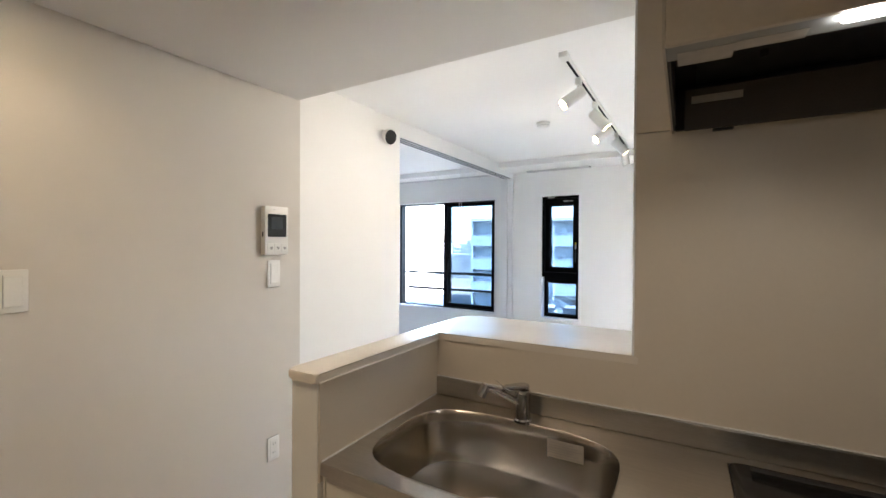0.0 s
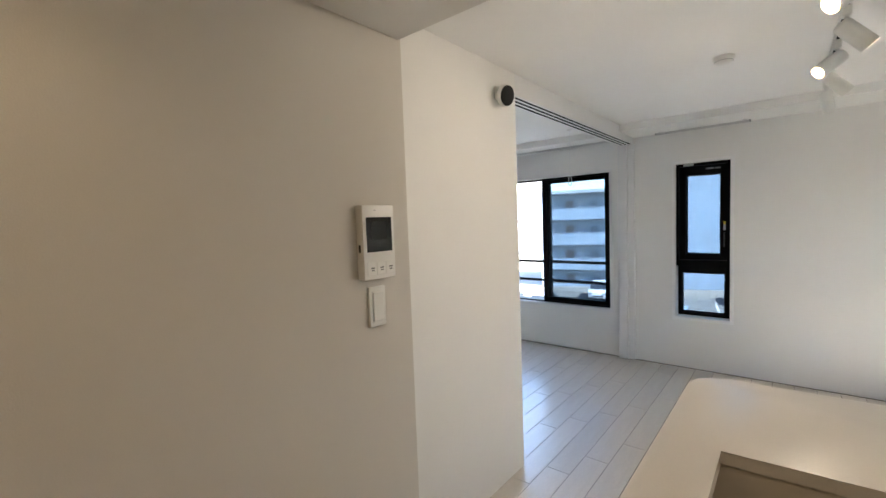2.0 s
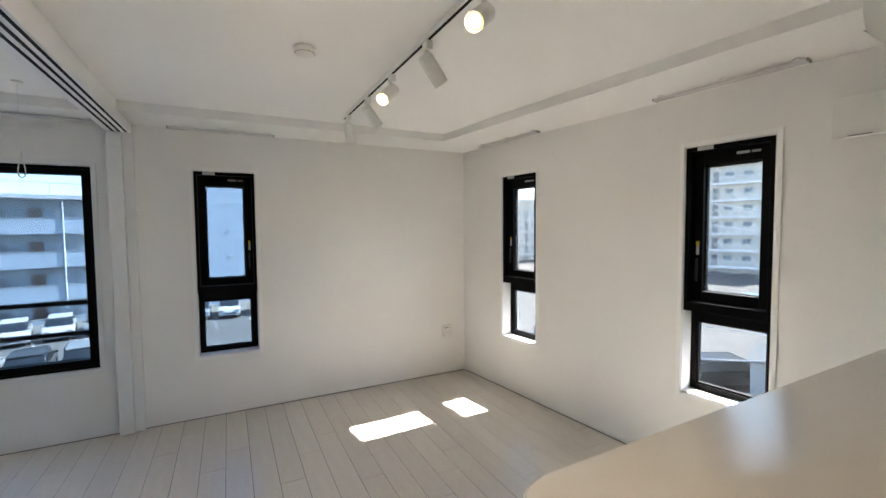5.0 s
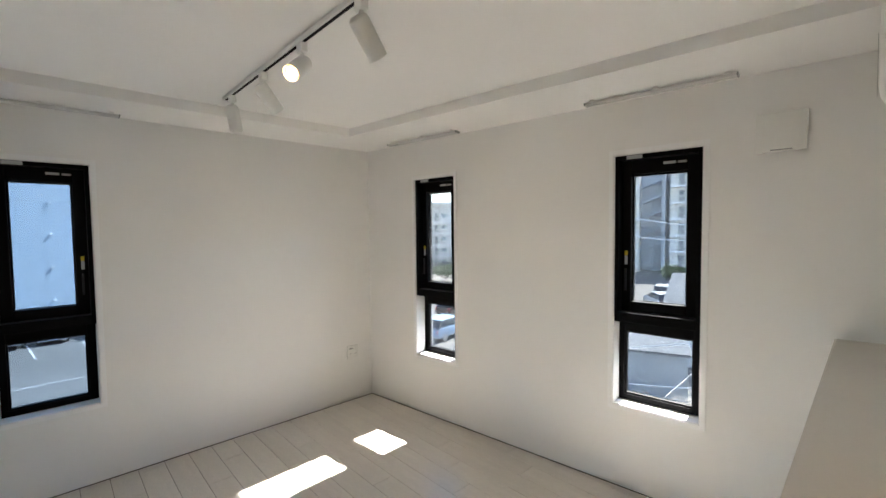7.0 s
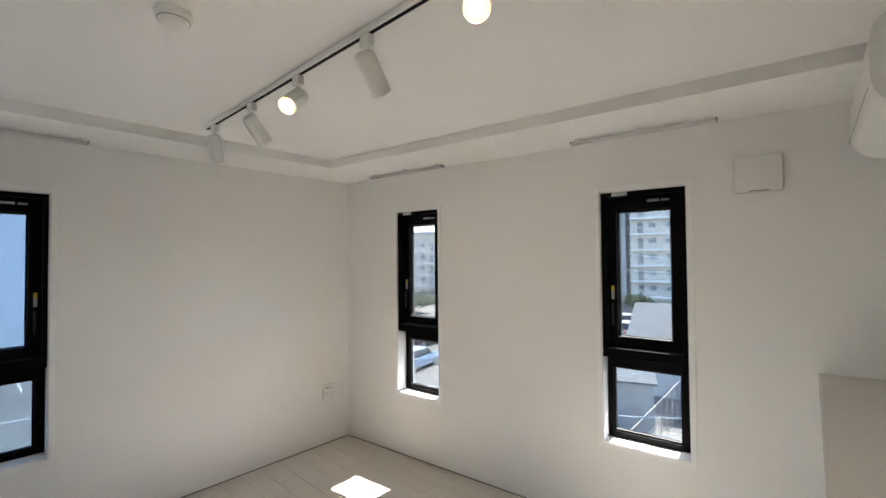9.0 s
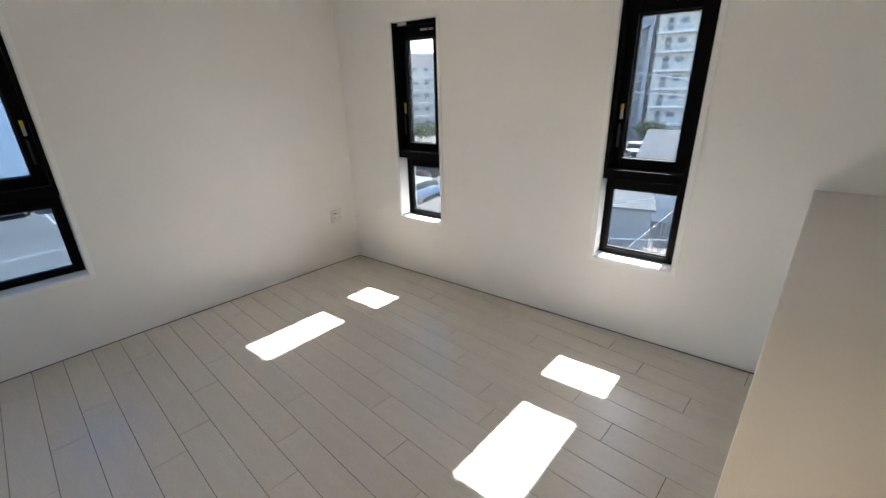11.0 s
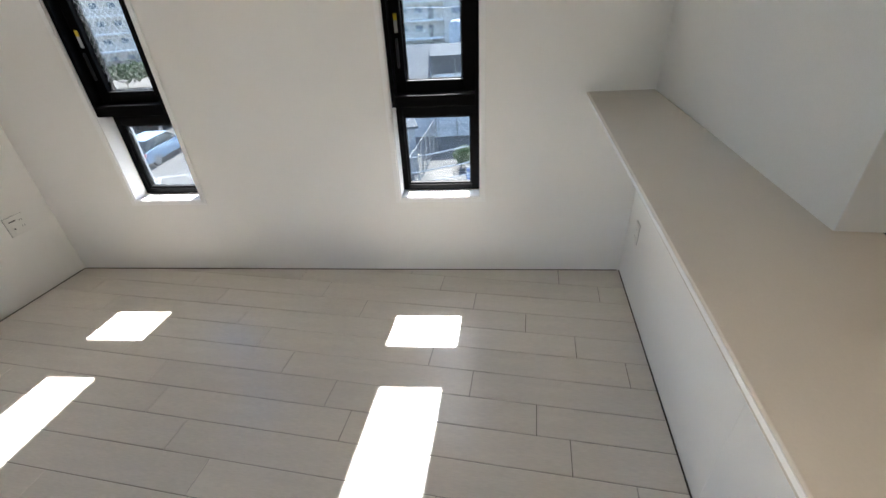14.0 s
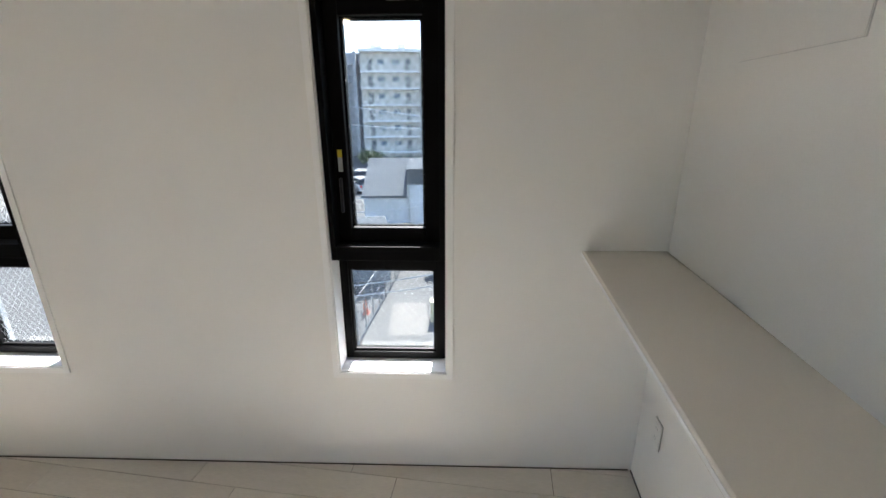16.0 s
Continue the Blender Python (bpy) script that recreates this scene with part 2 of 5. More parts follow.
def prism(points, z0, z1, bevel=0.0, segments=2, axis="z"):
    """An outline drawn up from z0 to z1 (or along another axis)."""
    bm = bmesh.new()
    order = {"z": lambda p, h: (p[0], p[1], h), "x": lambda p, h: (h, p[0], p[1]), "y": lambda p, h: (p[0], h, p[1])}[axis]
    lo = [bm.verts.new(order(p, z0)) for p in points]
    hi = [bm.verts.new(order(p, z1)) for p in points]
    f0, f1 = bm.faces.new(lo[::-1]), bm.faces.new(hi)
    n = len(points)
    for k in range(n):
        bm.faces.new((lo[k], lo[(k + 1) % n], hi[(k + 1) % n], hi[k]))
    if bevel:
        bmesh.ops.bevel(bm, geom=list(f0.edges) + list(f1.edges), offset=bevel, segments=segments, profile=0.5, affect="EDGES")
    return bm


def tube(points, r, n=6):
    bm = bmesh.new()
    pts = [Vector(p) for p in points]
    rings = []
    for k, p in enumerate(pts):
        d = (pts[min(k + 1, len(pts) - 1)] - pts[max(k - 1, 0)]).normalized()
        x = d.cross(Vector((0, 0, 1)))
        x = x.normalized() if x.length > 1e-3 else Vector((1, 0, 0))
        y = d.cross(x).normalized()
        rings.append([bm.verts.new(p + (x * math.cos(t) + y * math.sin(t)) * r) for t in (2 * math.pi * i / n for i in range(n))])
    for a, b in zip(rings, rings[1:]):
        for i in range(n):
            bm.faces.new((a[i], a[(i + 1) % n], b[(i + 1) % n], b[i]))
    bm.faces.new(rings[0][::-1])
    bm.faces.new(rings[-1])
    return bm


def frame_bm(x0, x1, z0, z1, left, right, bottom, top, y0, y1, bevel=0.0):
    """A rectangular frame standing in the xz plane, from depth y0 to y1."""
    bm = bmesh.new()
    add_box(bm, (x0, y0, z0), (x0 + left, y1, z1), bevel)
    add_box(bm, (x1 - right, y0, z0), (x1, y1, z1), bevel)
    add_box(bm, (x0 + left, y0, z0), (x1 - right, y1, z0 + bottom), bevel)
    add_box(bm, (x0 + left, y0, z1 - top), (x1 - right, y1, z1), bevel)
    return bm


def wall_bm(length, z0, z1, thick, openings):
    """A wall along x from 0, its room face at y=0, with openings (x0, x1, z0, z1) cut through."""
    bm = bmesh.new()
    xs = sorted({0.0, length, *[o[0] for o in openings], *[o[1] for o in openings]})
    zs = sorted({z0, z1, *[o[2] for o in openings], *[o[3] for o in openings]})
    grid = {}

    def vert(i, j, k):
        if (i, j, k) not in grid:
            grid[i, j, k] = bm.verts.new((xs[i], k * thick, zs[j]))
        return grid[i, j, k]

    def solid(i, j):
        if not (0 <= i < len(xs) - 1 and 0 <= j < len(zs) - 1):
            return False
        x, z = (xs[i] + xs[i + 1]) / 2, (zs[j] + zs[j + 1]) / 2
        return not any(o[0] < x < o[1] and o[2] < z < o[3] for o in openings)

    for i in range(len(xs) - 1):
        for j in range(len(zs) - 1):
            if not solid(i, j):
                continue
            for k in (0, 1):
                bm.faces.new([vert(i, j, k), vert(i + 1, j, k), vert(i + 1, j + 1, k), vert(i, j + 1, k)])
            for di, dj, a, b in ((-1, 0, (0, 0), (0, 1)), (1, 0, (1, 0), (1, 1)), (0, -1, (0, 0), (1, 0)), (0, 1, (0, 1), (1, 1))):
                if not solid(i + di, j + dj):
                    bm.faces.new([vert(i + a[0], j + a[1], 0), vert(i + b[0], j + b[1], 0), vert(i + b[0], j + b[1], 1), vert(i + a[0], j + a[1], 1)])
    return bm


# ---- the plan ----
CEIL, TRAY, KCEIL = 2.40, 2.465, 2.24
N_WALL = 5.30
W_END = -4.70
E_U = Vector((0.1101, -0.9939, 0)).normalized()
E_MAT = Matrix(((E_U.x, -E_U.y, 0, 1.349), (E_U.y, E_U.x, 0, N_WALL), (0, 0, 1, 0), (0, 0, 0, 1)))
N_MAT = Matrix.Translation((0, N_WALL, 0))
KW = 1.478   # kitchen face of the counter wall
LW = 1.565    # its living room face
ICOM_X = -1.40
PART_X = -1.61
SHELF_TOP = 1.103
SHELF_Y = 1.904  # the living room edge of the shelf
K_MAT = Matrix.Translation((-0.41, KW, 0)) @ Matrix.Rotation(0.0195, 4, "Z") @ Matrix.Translation((0.41, -KW, 0))   # the counter wall stands a little askew
WIN_LO, WIN_HI = 0.52, 2.08
WINS_E = ((0.63, 1.085), (2.354, 2.837))
WIN_N = (-1.218, -0.745)
WIN_W = (-3.52, -1.865)


def east_x(y):
    return 1.349 + (N_WALL - y) / 0.9939 * 0.1101


def structure(ob, label=""):
    return tagged(ob, label, kind="structure")


north = structure(link_mesh("wall_north", wall_bm(1.60 - W_END, 0, 2.75, 0.22, [(WIN_N[0] - W_END, WIN_N[1] - W_END, WIN_LO, WIN_HI), (WIN_W[0] - W_END, WIN_W[1] - W_END, WIN_LO, WIN_HI)]), M_WALL, m=Matrix.Translation((W_END, N_WALL, 0))), "white wallpapered wall with window openings")
east = structure(link_mesh("wall_east", wall_bm(7.4, 0, 2.75, 0.22, [(a, b, WIN_LO, WIN_HI) for a, b in WINS_E]), M_WALL, m=E_MAT), "white wallpapered wall with two narrow windows")
structure(link_mesh("wall_south", box((-4.7, -2.12, 0), (2.3, -2.0, 2.75)), M_WALL), "plain white kitchen end wall")
structure(link_mesh("wall_west", box((-4.82, -2.0, 0), (-4.7, 5.52, 2.75)), M_WALL), "plain white side wall")
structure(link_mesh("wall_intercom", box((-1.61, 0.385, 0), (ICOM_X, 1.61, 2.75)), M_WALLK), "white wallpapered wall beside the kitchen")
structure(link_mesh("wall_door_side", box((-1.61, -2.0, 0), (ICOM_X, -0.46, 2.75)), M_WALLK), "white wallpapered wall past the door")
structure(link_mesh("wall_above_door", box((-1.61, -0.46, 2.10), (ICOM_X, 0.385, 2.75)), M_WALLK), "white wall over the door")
structure(link_mesh("wall_partition", box((-1.76, 1.612, 0), (PART_X, 2.80, 2.75)), M_WALL), "white pocket wall for the sliding doors")
structure(link_mesh("wall_kitchen", box((0.306, KW, 0), (1.86, LW, 2.75)), M_WALL, m=K_MAT), "white full-height wall beside the pass-through")
structure(link_mesh("wall_bedroom_south", box((-4.7, 1.50, 0), (-1.762, 1.62, 2.75)), M_WALL), "plain white bedroom wall")

# sliding door header with its grooves, and the jamb
header = structure(link_mesh("door_header", box((-1.76, 2.802, 2.335), (PART_X, 5.298, 2.75)), M_TRIM), "white header of the sliding partition")
for k, x in enumerate((-1.632, -1.672, -1.712)):
    part("groove", box((x - 0.007, 2.83, 2.331), (x + 0.007, 5.23, 2.3345)), M_BLACK2, header, "black sliding-door track groove")
structure(link_mesh("door_jamb", box((-1.76, 5.235, 0.004), (-1.665, 5.298, 2.334), 0.003), M_TRIM), "white jamb of the sliding partition")
structure(link_mesh("jamb_trim", box((-1.663, 5.262, 0.004), (-1.60, 5.298, 2.334), 0.003), M_TRIM), "narrow white trim strip")

# ceilings
tray = [(-1.612, 4.82), (east_x(4.82) - 0.54, 4.82), (east_x(1.60) - 0.54, 1.60), (-1.612, 1.60)]
bm = bmesh.new()
outer = [(-1.612, 5.35), (1.60, 5.35), (2.0, 1.60), (-1.612, 1.60)]
lo_o = [bm.verts.new((*p, CEIL)) for p in outer]
lo_t = [bm.verts.new((*p, CEIL)) for p in tray]
hi_t = [bm.verts.new((*p, TRAY)) for p in tray]
top_o = [bm.verts.new((*p, 2.75)) for p in outer]
bm.faces.new((lo_o[0], lo_o[1], lo_t[1], lo_t[0]))
bm.faces.new((lo_o[1], lo_o[2], lo_t[2], lo_t[1]))
for k in range(4):
    bm.faces.new((lo_t[k], lo_t[(k + 1) % 4], hi_t[(k + 1) % 4], hi_t[k]))
bm.faces.new(hi_t)
bm.faces.new(top_o)
for k in range(4):
    bm.faces.new((lo_o[k], lo_o[(k + 1) % 4], top_o[(k + 1) % 4], top_o[k]))
structure(link_mesh("ceiling_living", bm, M_CEIL), "white papered ceiling with a raised tray")
bm = bmesh.new()
add_box(bm, (-4.7, 1.62, TRAY), (-1.76, 4.94, 2.75))
add_box(bm, (-4.7, 4.94, CEIL), (-1.76, 5.30, 2.75))
structure(link_mesh("ceiling_bedroom", bm, M_CEIL), "white bedroom ceiling with a lowered margin")
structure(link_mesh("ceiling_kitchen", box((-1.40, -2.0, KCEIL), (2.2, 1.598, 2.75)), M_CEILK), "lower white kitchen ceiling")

# ---- kitchen counter wall and shelf ----
structure(link_mesh("half_wall", box((-0.525, KW, 0), (0.305, LW, 1.0755)), M_WALL, m=K_MAT), "low white wall under the counter shelf")
structure(link_mesh("half_wall_wing", box((-0.525, 0.835, 0), (-0.425, KW - 0.001, 1.0755)), M_WALL, m=K_MAT), "short low wall beside the sink")
WT, WTY0 = 0.855, 0.845
panel = thing("kitchen_wall_panel", K_MAT, "smooth beige kitchen wall panels behind the worktop", "wall panel")
part("panel", box((-0.4188, KW - 0.006, 0.80), (0.3062, KW - 0.0003, 1.0755)), M_PANEL, panel)
part("panel", box((0.3065, KW - 0.006, 0.80), (1.86, KW - 0.0003, 1.805)), M_PANEL, panel)
part("side_panel", box((-0.4248, 0.838, 0.80), (-0.419, KW, 1.0755)), M_PANEL, panel)
bm = bmesh.new()
add_box(bm, (-0.4186, KW - 0.0115, WT + 0.0725), (1.55, KW - 0.0064, WT + 0.0765), 0.001)
add_box(bm, (-0.4186, 0.846, WT + 0.0005), (-0.4140, KW - 0.012, WT + 0.0045), 0.001)
part("sealant", bm, M_TRIM, panel, "thin white sealant line")
part("panel", box((0.3065, KW - 0.006, 1.808), (1.86, KW, KCEIL)), M_PANEL, panel)
part("edge_strip", box((0.2995, KW - 0.008, 1.105), (0.3065, LW + 0.001, KCEIL), 0.001), M_TRIM, panel, "white edge strip")


def rounded(points, radii, n=6):
    out = []
    for k, (p, r) in enumerate(zip(points, radii)):
        p = Vector(p)
        if not r:
            out.append(tuple(p))
            continue
        a, b = Vector(points[k - 1]), Vector(points[(k + 1) % len(points)])
        u, v = (a - p).normalized(), (b - p).normalized()
        s, e = p + u * r, p + v * r
        for i in range(n + 1):
            t = i / n
            out.append(tuple(s * (1 - t) ** 2 + p * 2 * t * (1 - t) + e * t * t))
    return out


shelf_pts = [(-0.531, 0.818), (-0.412, 0.818), (-0.412, 1.468), (0.319, 1.468), (0.319, 1.477), (0.305, 1.477), (0.305, LW + 0.0015), (east_x(1.605) + 0.004, LW + 0.0015), (east_x(1.945) + 0.008, SHELF_Y), (-0.512, SHELF_Y)]
shelf = thing("counter_shelf", K_MAT, "pale beige laminate counter shelf with rounded corners on the low wall", "counter")
part("top", prism(rounded(shelf_pts, [0.02, 0.012, 0, 0, 0, 0, 0, 0, 0, 0.09]), 1.076, SHELF_TOP, 0.008, 3), M_SHELF, shelf, smooth=True)
inner = rounded([(-0.5165, 1.60), (-0.511, SHELF_Y - 0.001), (east_x(1.945) + 0.007, SHELF_Y - 0.001)], [0, 0.089, 0])
outer_e = rounded([(-0.5190, 1.60), (-0.5135, SHELF_Y + 0.0015), (east_x(1.945) + 0.007, SHELF_Y + 0.0015)], [0, 0.0915, 0])
# White strip that paints the highlight line along the rounded shelf edge.
part("edge_highlight", prism(outer_e + inner[::-1], 1.084, 1.095, 0), M_TRIM, shelf, "white strip painting the highlight on the shelf edge")

# steel worktop with a basin


def super_ring(cx, cy, rx, ry, z, n=48, e=3.6):
    pts = []
    for k in range(n):
        t = 2 * math.pi * k / n
        c, s = math.cos(t), math.sin(t)
        pts.append((cx + rx * math.copysign(abs(c) ** (2 / e), c), cy + ry * math.copysign(abs(s) ** (2 / e), s), z))
    return pts


worktop = thing("sink_worktop", K_MAT, "brushed stainless steel worktop with a sink basin, against the low wall", "worktop")
BX, BY, RX, RY = -0.035, 1.135, 0.335, 0.24
bm = bmesh.new()
x0, x1, y0, y1 = -0.418, 1.55, WTY0, KW - 0.0065
rect = []
n = 48
ring = [bm.verts.new(p) for p in super_ring(BX, BY, RX, RY, WT)]
for k in range(n):
    t = 2 * math.pi * k / n
    c, s = math.cos(t), math.sin(t)
    f = min(1 / max(abs(c), 1e-6), 1 / max(abs(s), 1e-6))
    rect.append(bm.verts.new((max(x0, min(BX + 0.5, BX + c * f * (BX - x0))), (y0 + y1) / 2 + s * f * (y1 - y0) / 2, WT)))
for k in range(n):
    bm.faces.new((ring[k], ring[(k + 1) % n], rect[(k + 1) % n], rect[k]))
part("top", bm, M_STEEL, worktop)
part("slab", box((BX + (BX - x0), y0, WT - 0.03), (0.55, y1, WT)), M_STEEL, worktop)
part("front_slab", box((0.55, y0, WT - 0.03), (x1, y0 + 0.08, WT)), M_STEEL, worktop)
part("back_slab", box((0.55, y1 - 0.06, WT - 0.03), (x1, y1, WT)), M_STEEL, worktop)
part("end_slab", box((1.17, y0 + 0.08, WT - 0.03), (x1, y1 - 0.06, WT)), M_STEEL, worktop)
part("front_edge", box((x0, y0 - 0.006, WT - 0.034), (x1, y0 - 0.0002, WT + 0.0004), 0.002, 2), M_STEEL, worktop, "rounded steel front edge")
part("rim", tube([(p[0], p[1], WT + 0.0008) for p in super_ring(BX, BY, RX + 0.001, RY + 0.001, WT)] + [(BX + RX + 0.001, BY, WT + 0.0008)], 0.0016, 6), M_STEEL, worktop, "bright pressed basin rim", smooth=True)
bm = bmesh.new()
rings = []
for rx, ry, z in ((RX, RY, WT), (RX - 0.004, RY - 0.004, WT - 0.006), (RX - 0.012, RY - 0.012, WT - 0.04), (RX - 0.022, RY - 0.02, WT - 0.13), (RX - 0.04, RY - 0.035, WT - 0.165), (RX - 0.085, RY - 0.075, WT - 0.18), (0.09, 0.09, WT - 0.186)):
    rings.append([bm.verts.new(p) for p in super_ring(BX, BY, rx, ry, z, e=3.6 if rx > 0.1 else 2.0)])
for a, b in zip(rings, rings[1:]):
    for k in range(n):
        bm.faces.new((a[k], b[k], b[(k + 1) % n], a[(k + 1) % n]))
bm.faces.new(rings[-1])
part("basin", bm, M_BASIN, worktop, "deep pressed steel basin", smooth=True)
part("drain", lathe([(0.085, WT - 0.186), (0.085, WT - 0.180), (0.078, WT - 0.178), (0.070, WT - 0.183), (0.02, WT - 0.184)], 32), M_CHROME, worktop, "round steel drain ring", m=Matrix.Translation((BX, BY, 0)), smooth=True)
bm = bmesh.new()
add_box(bm, (x0, y1 - 0.010, WT), (x1, y1, WT + 0.072), 0.003)
part("upstand", bm, M_STEEL, worktop, "folded steel upstand")
lab = part("label_sheet", box((0.075, 1.3125, 0.795), (0.185, 1.3135, 0.85)), M_TAPE, worktop, "creased paper label")
for k in range(6):
    part("print", box((0.080, 1.3118, 0.801 + k * 0.008), (0.180 - 0.012 * (k % 3), 1.3124, 0.8025 + k * 0.008)), M_GREY, lab, "tiny grey print line")

# faucet
faucet = thing("faucet", K_MAT @ pose(-0.03, 1.385, WT + 0.001), "chrome single-lever kitchen faucet on the steel worktop", "faucet")
part("base", lathe([(0.031, 0), (0.031, 0.008), (0.026, 0.012), (0.025, 0.04), (0.025, 0.085), (0.027, 0.095), (0.024, 0.108), (0.008, 0.113)], 28), M_CHROME, faucet, smooth=True)
part("spout", tube([(0, 0, 0.050), (-0.02, -0.02, 0.072), (-0.05, -0.05, 0.098), (-0.078, -0.078, 0.118), (-0.096, -0.096, 0.124), (-0.104, -0.104, 0.122)], 0.0115, 14), M_CHROME, faucet, smooth=True)
part("spout_head", cyl((-0.094, -0.094, 0.134), (-0.108, -0.108, 0.098), 0.0165, 0.0155, 20), M_CHROME, faucet, "short chrome aerator head", smooth=True)
bm = prism(rounded([(-0.013, -0.075), (0.013, -0.075), (0.022, 0.02), (-0.022, 0.02)], [0.015, 0.015, 0.02, 0.02]), 0.112, 0.125, 0.004)
part("lever", bm, M_CHROME, faucet, "flat chrome lever", m=pose(0, 0, 0, 0, 0, -42), smooth=True)

# base cabinet under the worktop
cab = thing("sink_cabinet", K_MAT, "white kitchen base cabinet under the steel worktop", "cabinet")
part("body", box((-0.41, 0.87, 0.004), (1.5, 1.465, 0.65)), M_WHITE2, cab)
for k, a in enumerate((-0.41, 0.07, 0.55, 1.03)):
    f = part("drawer_front", box((a + 0.002, 0.850, 0.10), (a + 0.476, 0.869, 0.825), 0.002), M_WHITE2, cab)
    part("pull", box((a + 0.01, 0.843, 0.805), (a + 0.468, 0.8495, 0.832), 0.002), M_STEEL, f, "slim metal pull rail")
part("side_panel", box((-0.4185, 0.85, 0.004), (-0.4105, 1.46, 0.832)), M_WHITE2, cab)

# hob
hob = thing("cooking_hob", K_MAT, "black glass cooking hob set in the steel worktop", "hob")
part("glass_top", prism(rounded([(0.552, 0.917), (1.168, 0.917), (1.168, 1.409), (0.552, 1.409)], [0.03] * 4), WT - 0.02, WT + 0.006, 0.003), M_HOB, hob, smooth=True)
part("grille", box((0.60, 1.37, WT + 0.0065), (1.12, 1.395, WT + 0.009), 0.001), M_DARK, hob, "dark vent strip")
for cx in (0.71, 1.01):
    part("burner", lathe([(0.095, 0), (0.095, 0.001), (0.09, 0.0015)], 32), M_DARK, hob, "round dark burner zone", m=Matrix.Translation((cx, 1.13, WT + 0.0065)))

# range hood
hood = thing("range_hood", K_MAT, "slanted beige-silver range hood with dark inside over the hob", "range hood")
HX0, HX1, HF = 0.405, 1.16, 0.80
side = [(1.470, 1.795), (1.470, 1.95), (HF + 0.012, 1.95), (HF, 1.94), (HF, 1.80), (HF + 0.01, 1.785)]
for xa in (HX0, HX1 - 0.004):
    part("side", prism(side, xa, xa + 0.004, axis="x"), M_HOOD, hood)
for xa in (HX0 + 0.0042, HX1 - 0.010):
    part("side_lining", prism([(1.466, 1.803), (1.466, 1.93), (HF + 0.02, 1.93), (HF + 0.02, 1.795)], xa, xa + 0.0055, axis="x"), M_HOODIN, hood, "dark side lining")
part("front_panel", box((HX0 + 0.0045, HF, 1.785), (HX1 - 0.0045, HF + 0.014, 1.95), 0.002), M_HOOD, hood)
LAMP_X, LAMP_Y = 0.665, 0.826
part("ledge", box((HX0 + 0.0045, HF + 0.0145, 1.787), (HX1 - 0.0045, HF + 0.075, 1.792)), M_GREY, hood, "dull underside ledge")
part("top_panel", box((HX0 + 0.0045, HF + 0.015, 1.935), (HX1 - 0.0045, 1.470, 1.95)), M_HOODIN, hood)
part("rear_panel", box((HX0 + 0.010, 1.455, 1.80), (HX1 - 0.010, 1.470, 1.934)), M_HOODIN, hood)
part("filter_plate", box((HX0 + 0.06, 1.10, 1.918), (HX1 - 0.06, 1.42, 1.924), 0.002), M_DARK, hood, "black filter plate")
guard = part("oil_guard", box((HX0 + 0.033, -0.005, -0.115), (HX1 - 0.02, 0.005, 0.0), 0.003), M_GUARD, hood, "dark tilted guard plate", m=pose(0, 1.40, 1.90, 8))
part("film_strip", box((HX0 + 0.05, -0.0062, -0.042), (HX0 + 0.17, -0.0054, -0.022)), M_TAPE, guard, "pale protective film")
part("latch", box((HX0 + 0.10, 1.385, 1.772), (HX0 + 0.15, 1.40, 1.779), 0.003), M_DARK, hood, "small dark latch")
part("hood_lamp", box((0.635, LAMP_Y - 0.012, 1.780), (0.685, LAMP_Y + 0.012, 1.7868), 0.003), M_STRIP, hood, "glowing hood lamp strip")
part("film_strip", box((HX0 + 0.022, HF + 0.046, 1.7862), (HX0 + 0.105, HF + 0.105, 1.7868)), M_TAPE, hood, "pale protective film")
part("film_strip", box((HX0 + 0.1055, HF + 0.042, 1.7862), (HX0 + 0.198, HF + 0.078, 1.7868)), M_TAPE, hood, "pale protective film")
part("knob", cyl((0.60, 1.25, 1.905), (0.60, 1.25, 1.918), 0.008, n=12), M_CHROME, hood, "small metal knob")
part("duct_cover", box((HX0 + 0.02, HF + 0.12, 1.951), (HX1 - 0.02, 1.469, KCEIL - 0.001), 0.002), M_HOOD, hood)


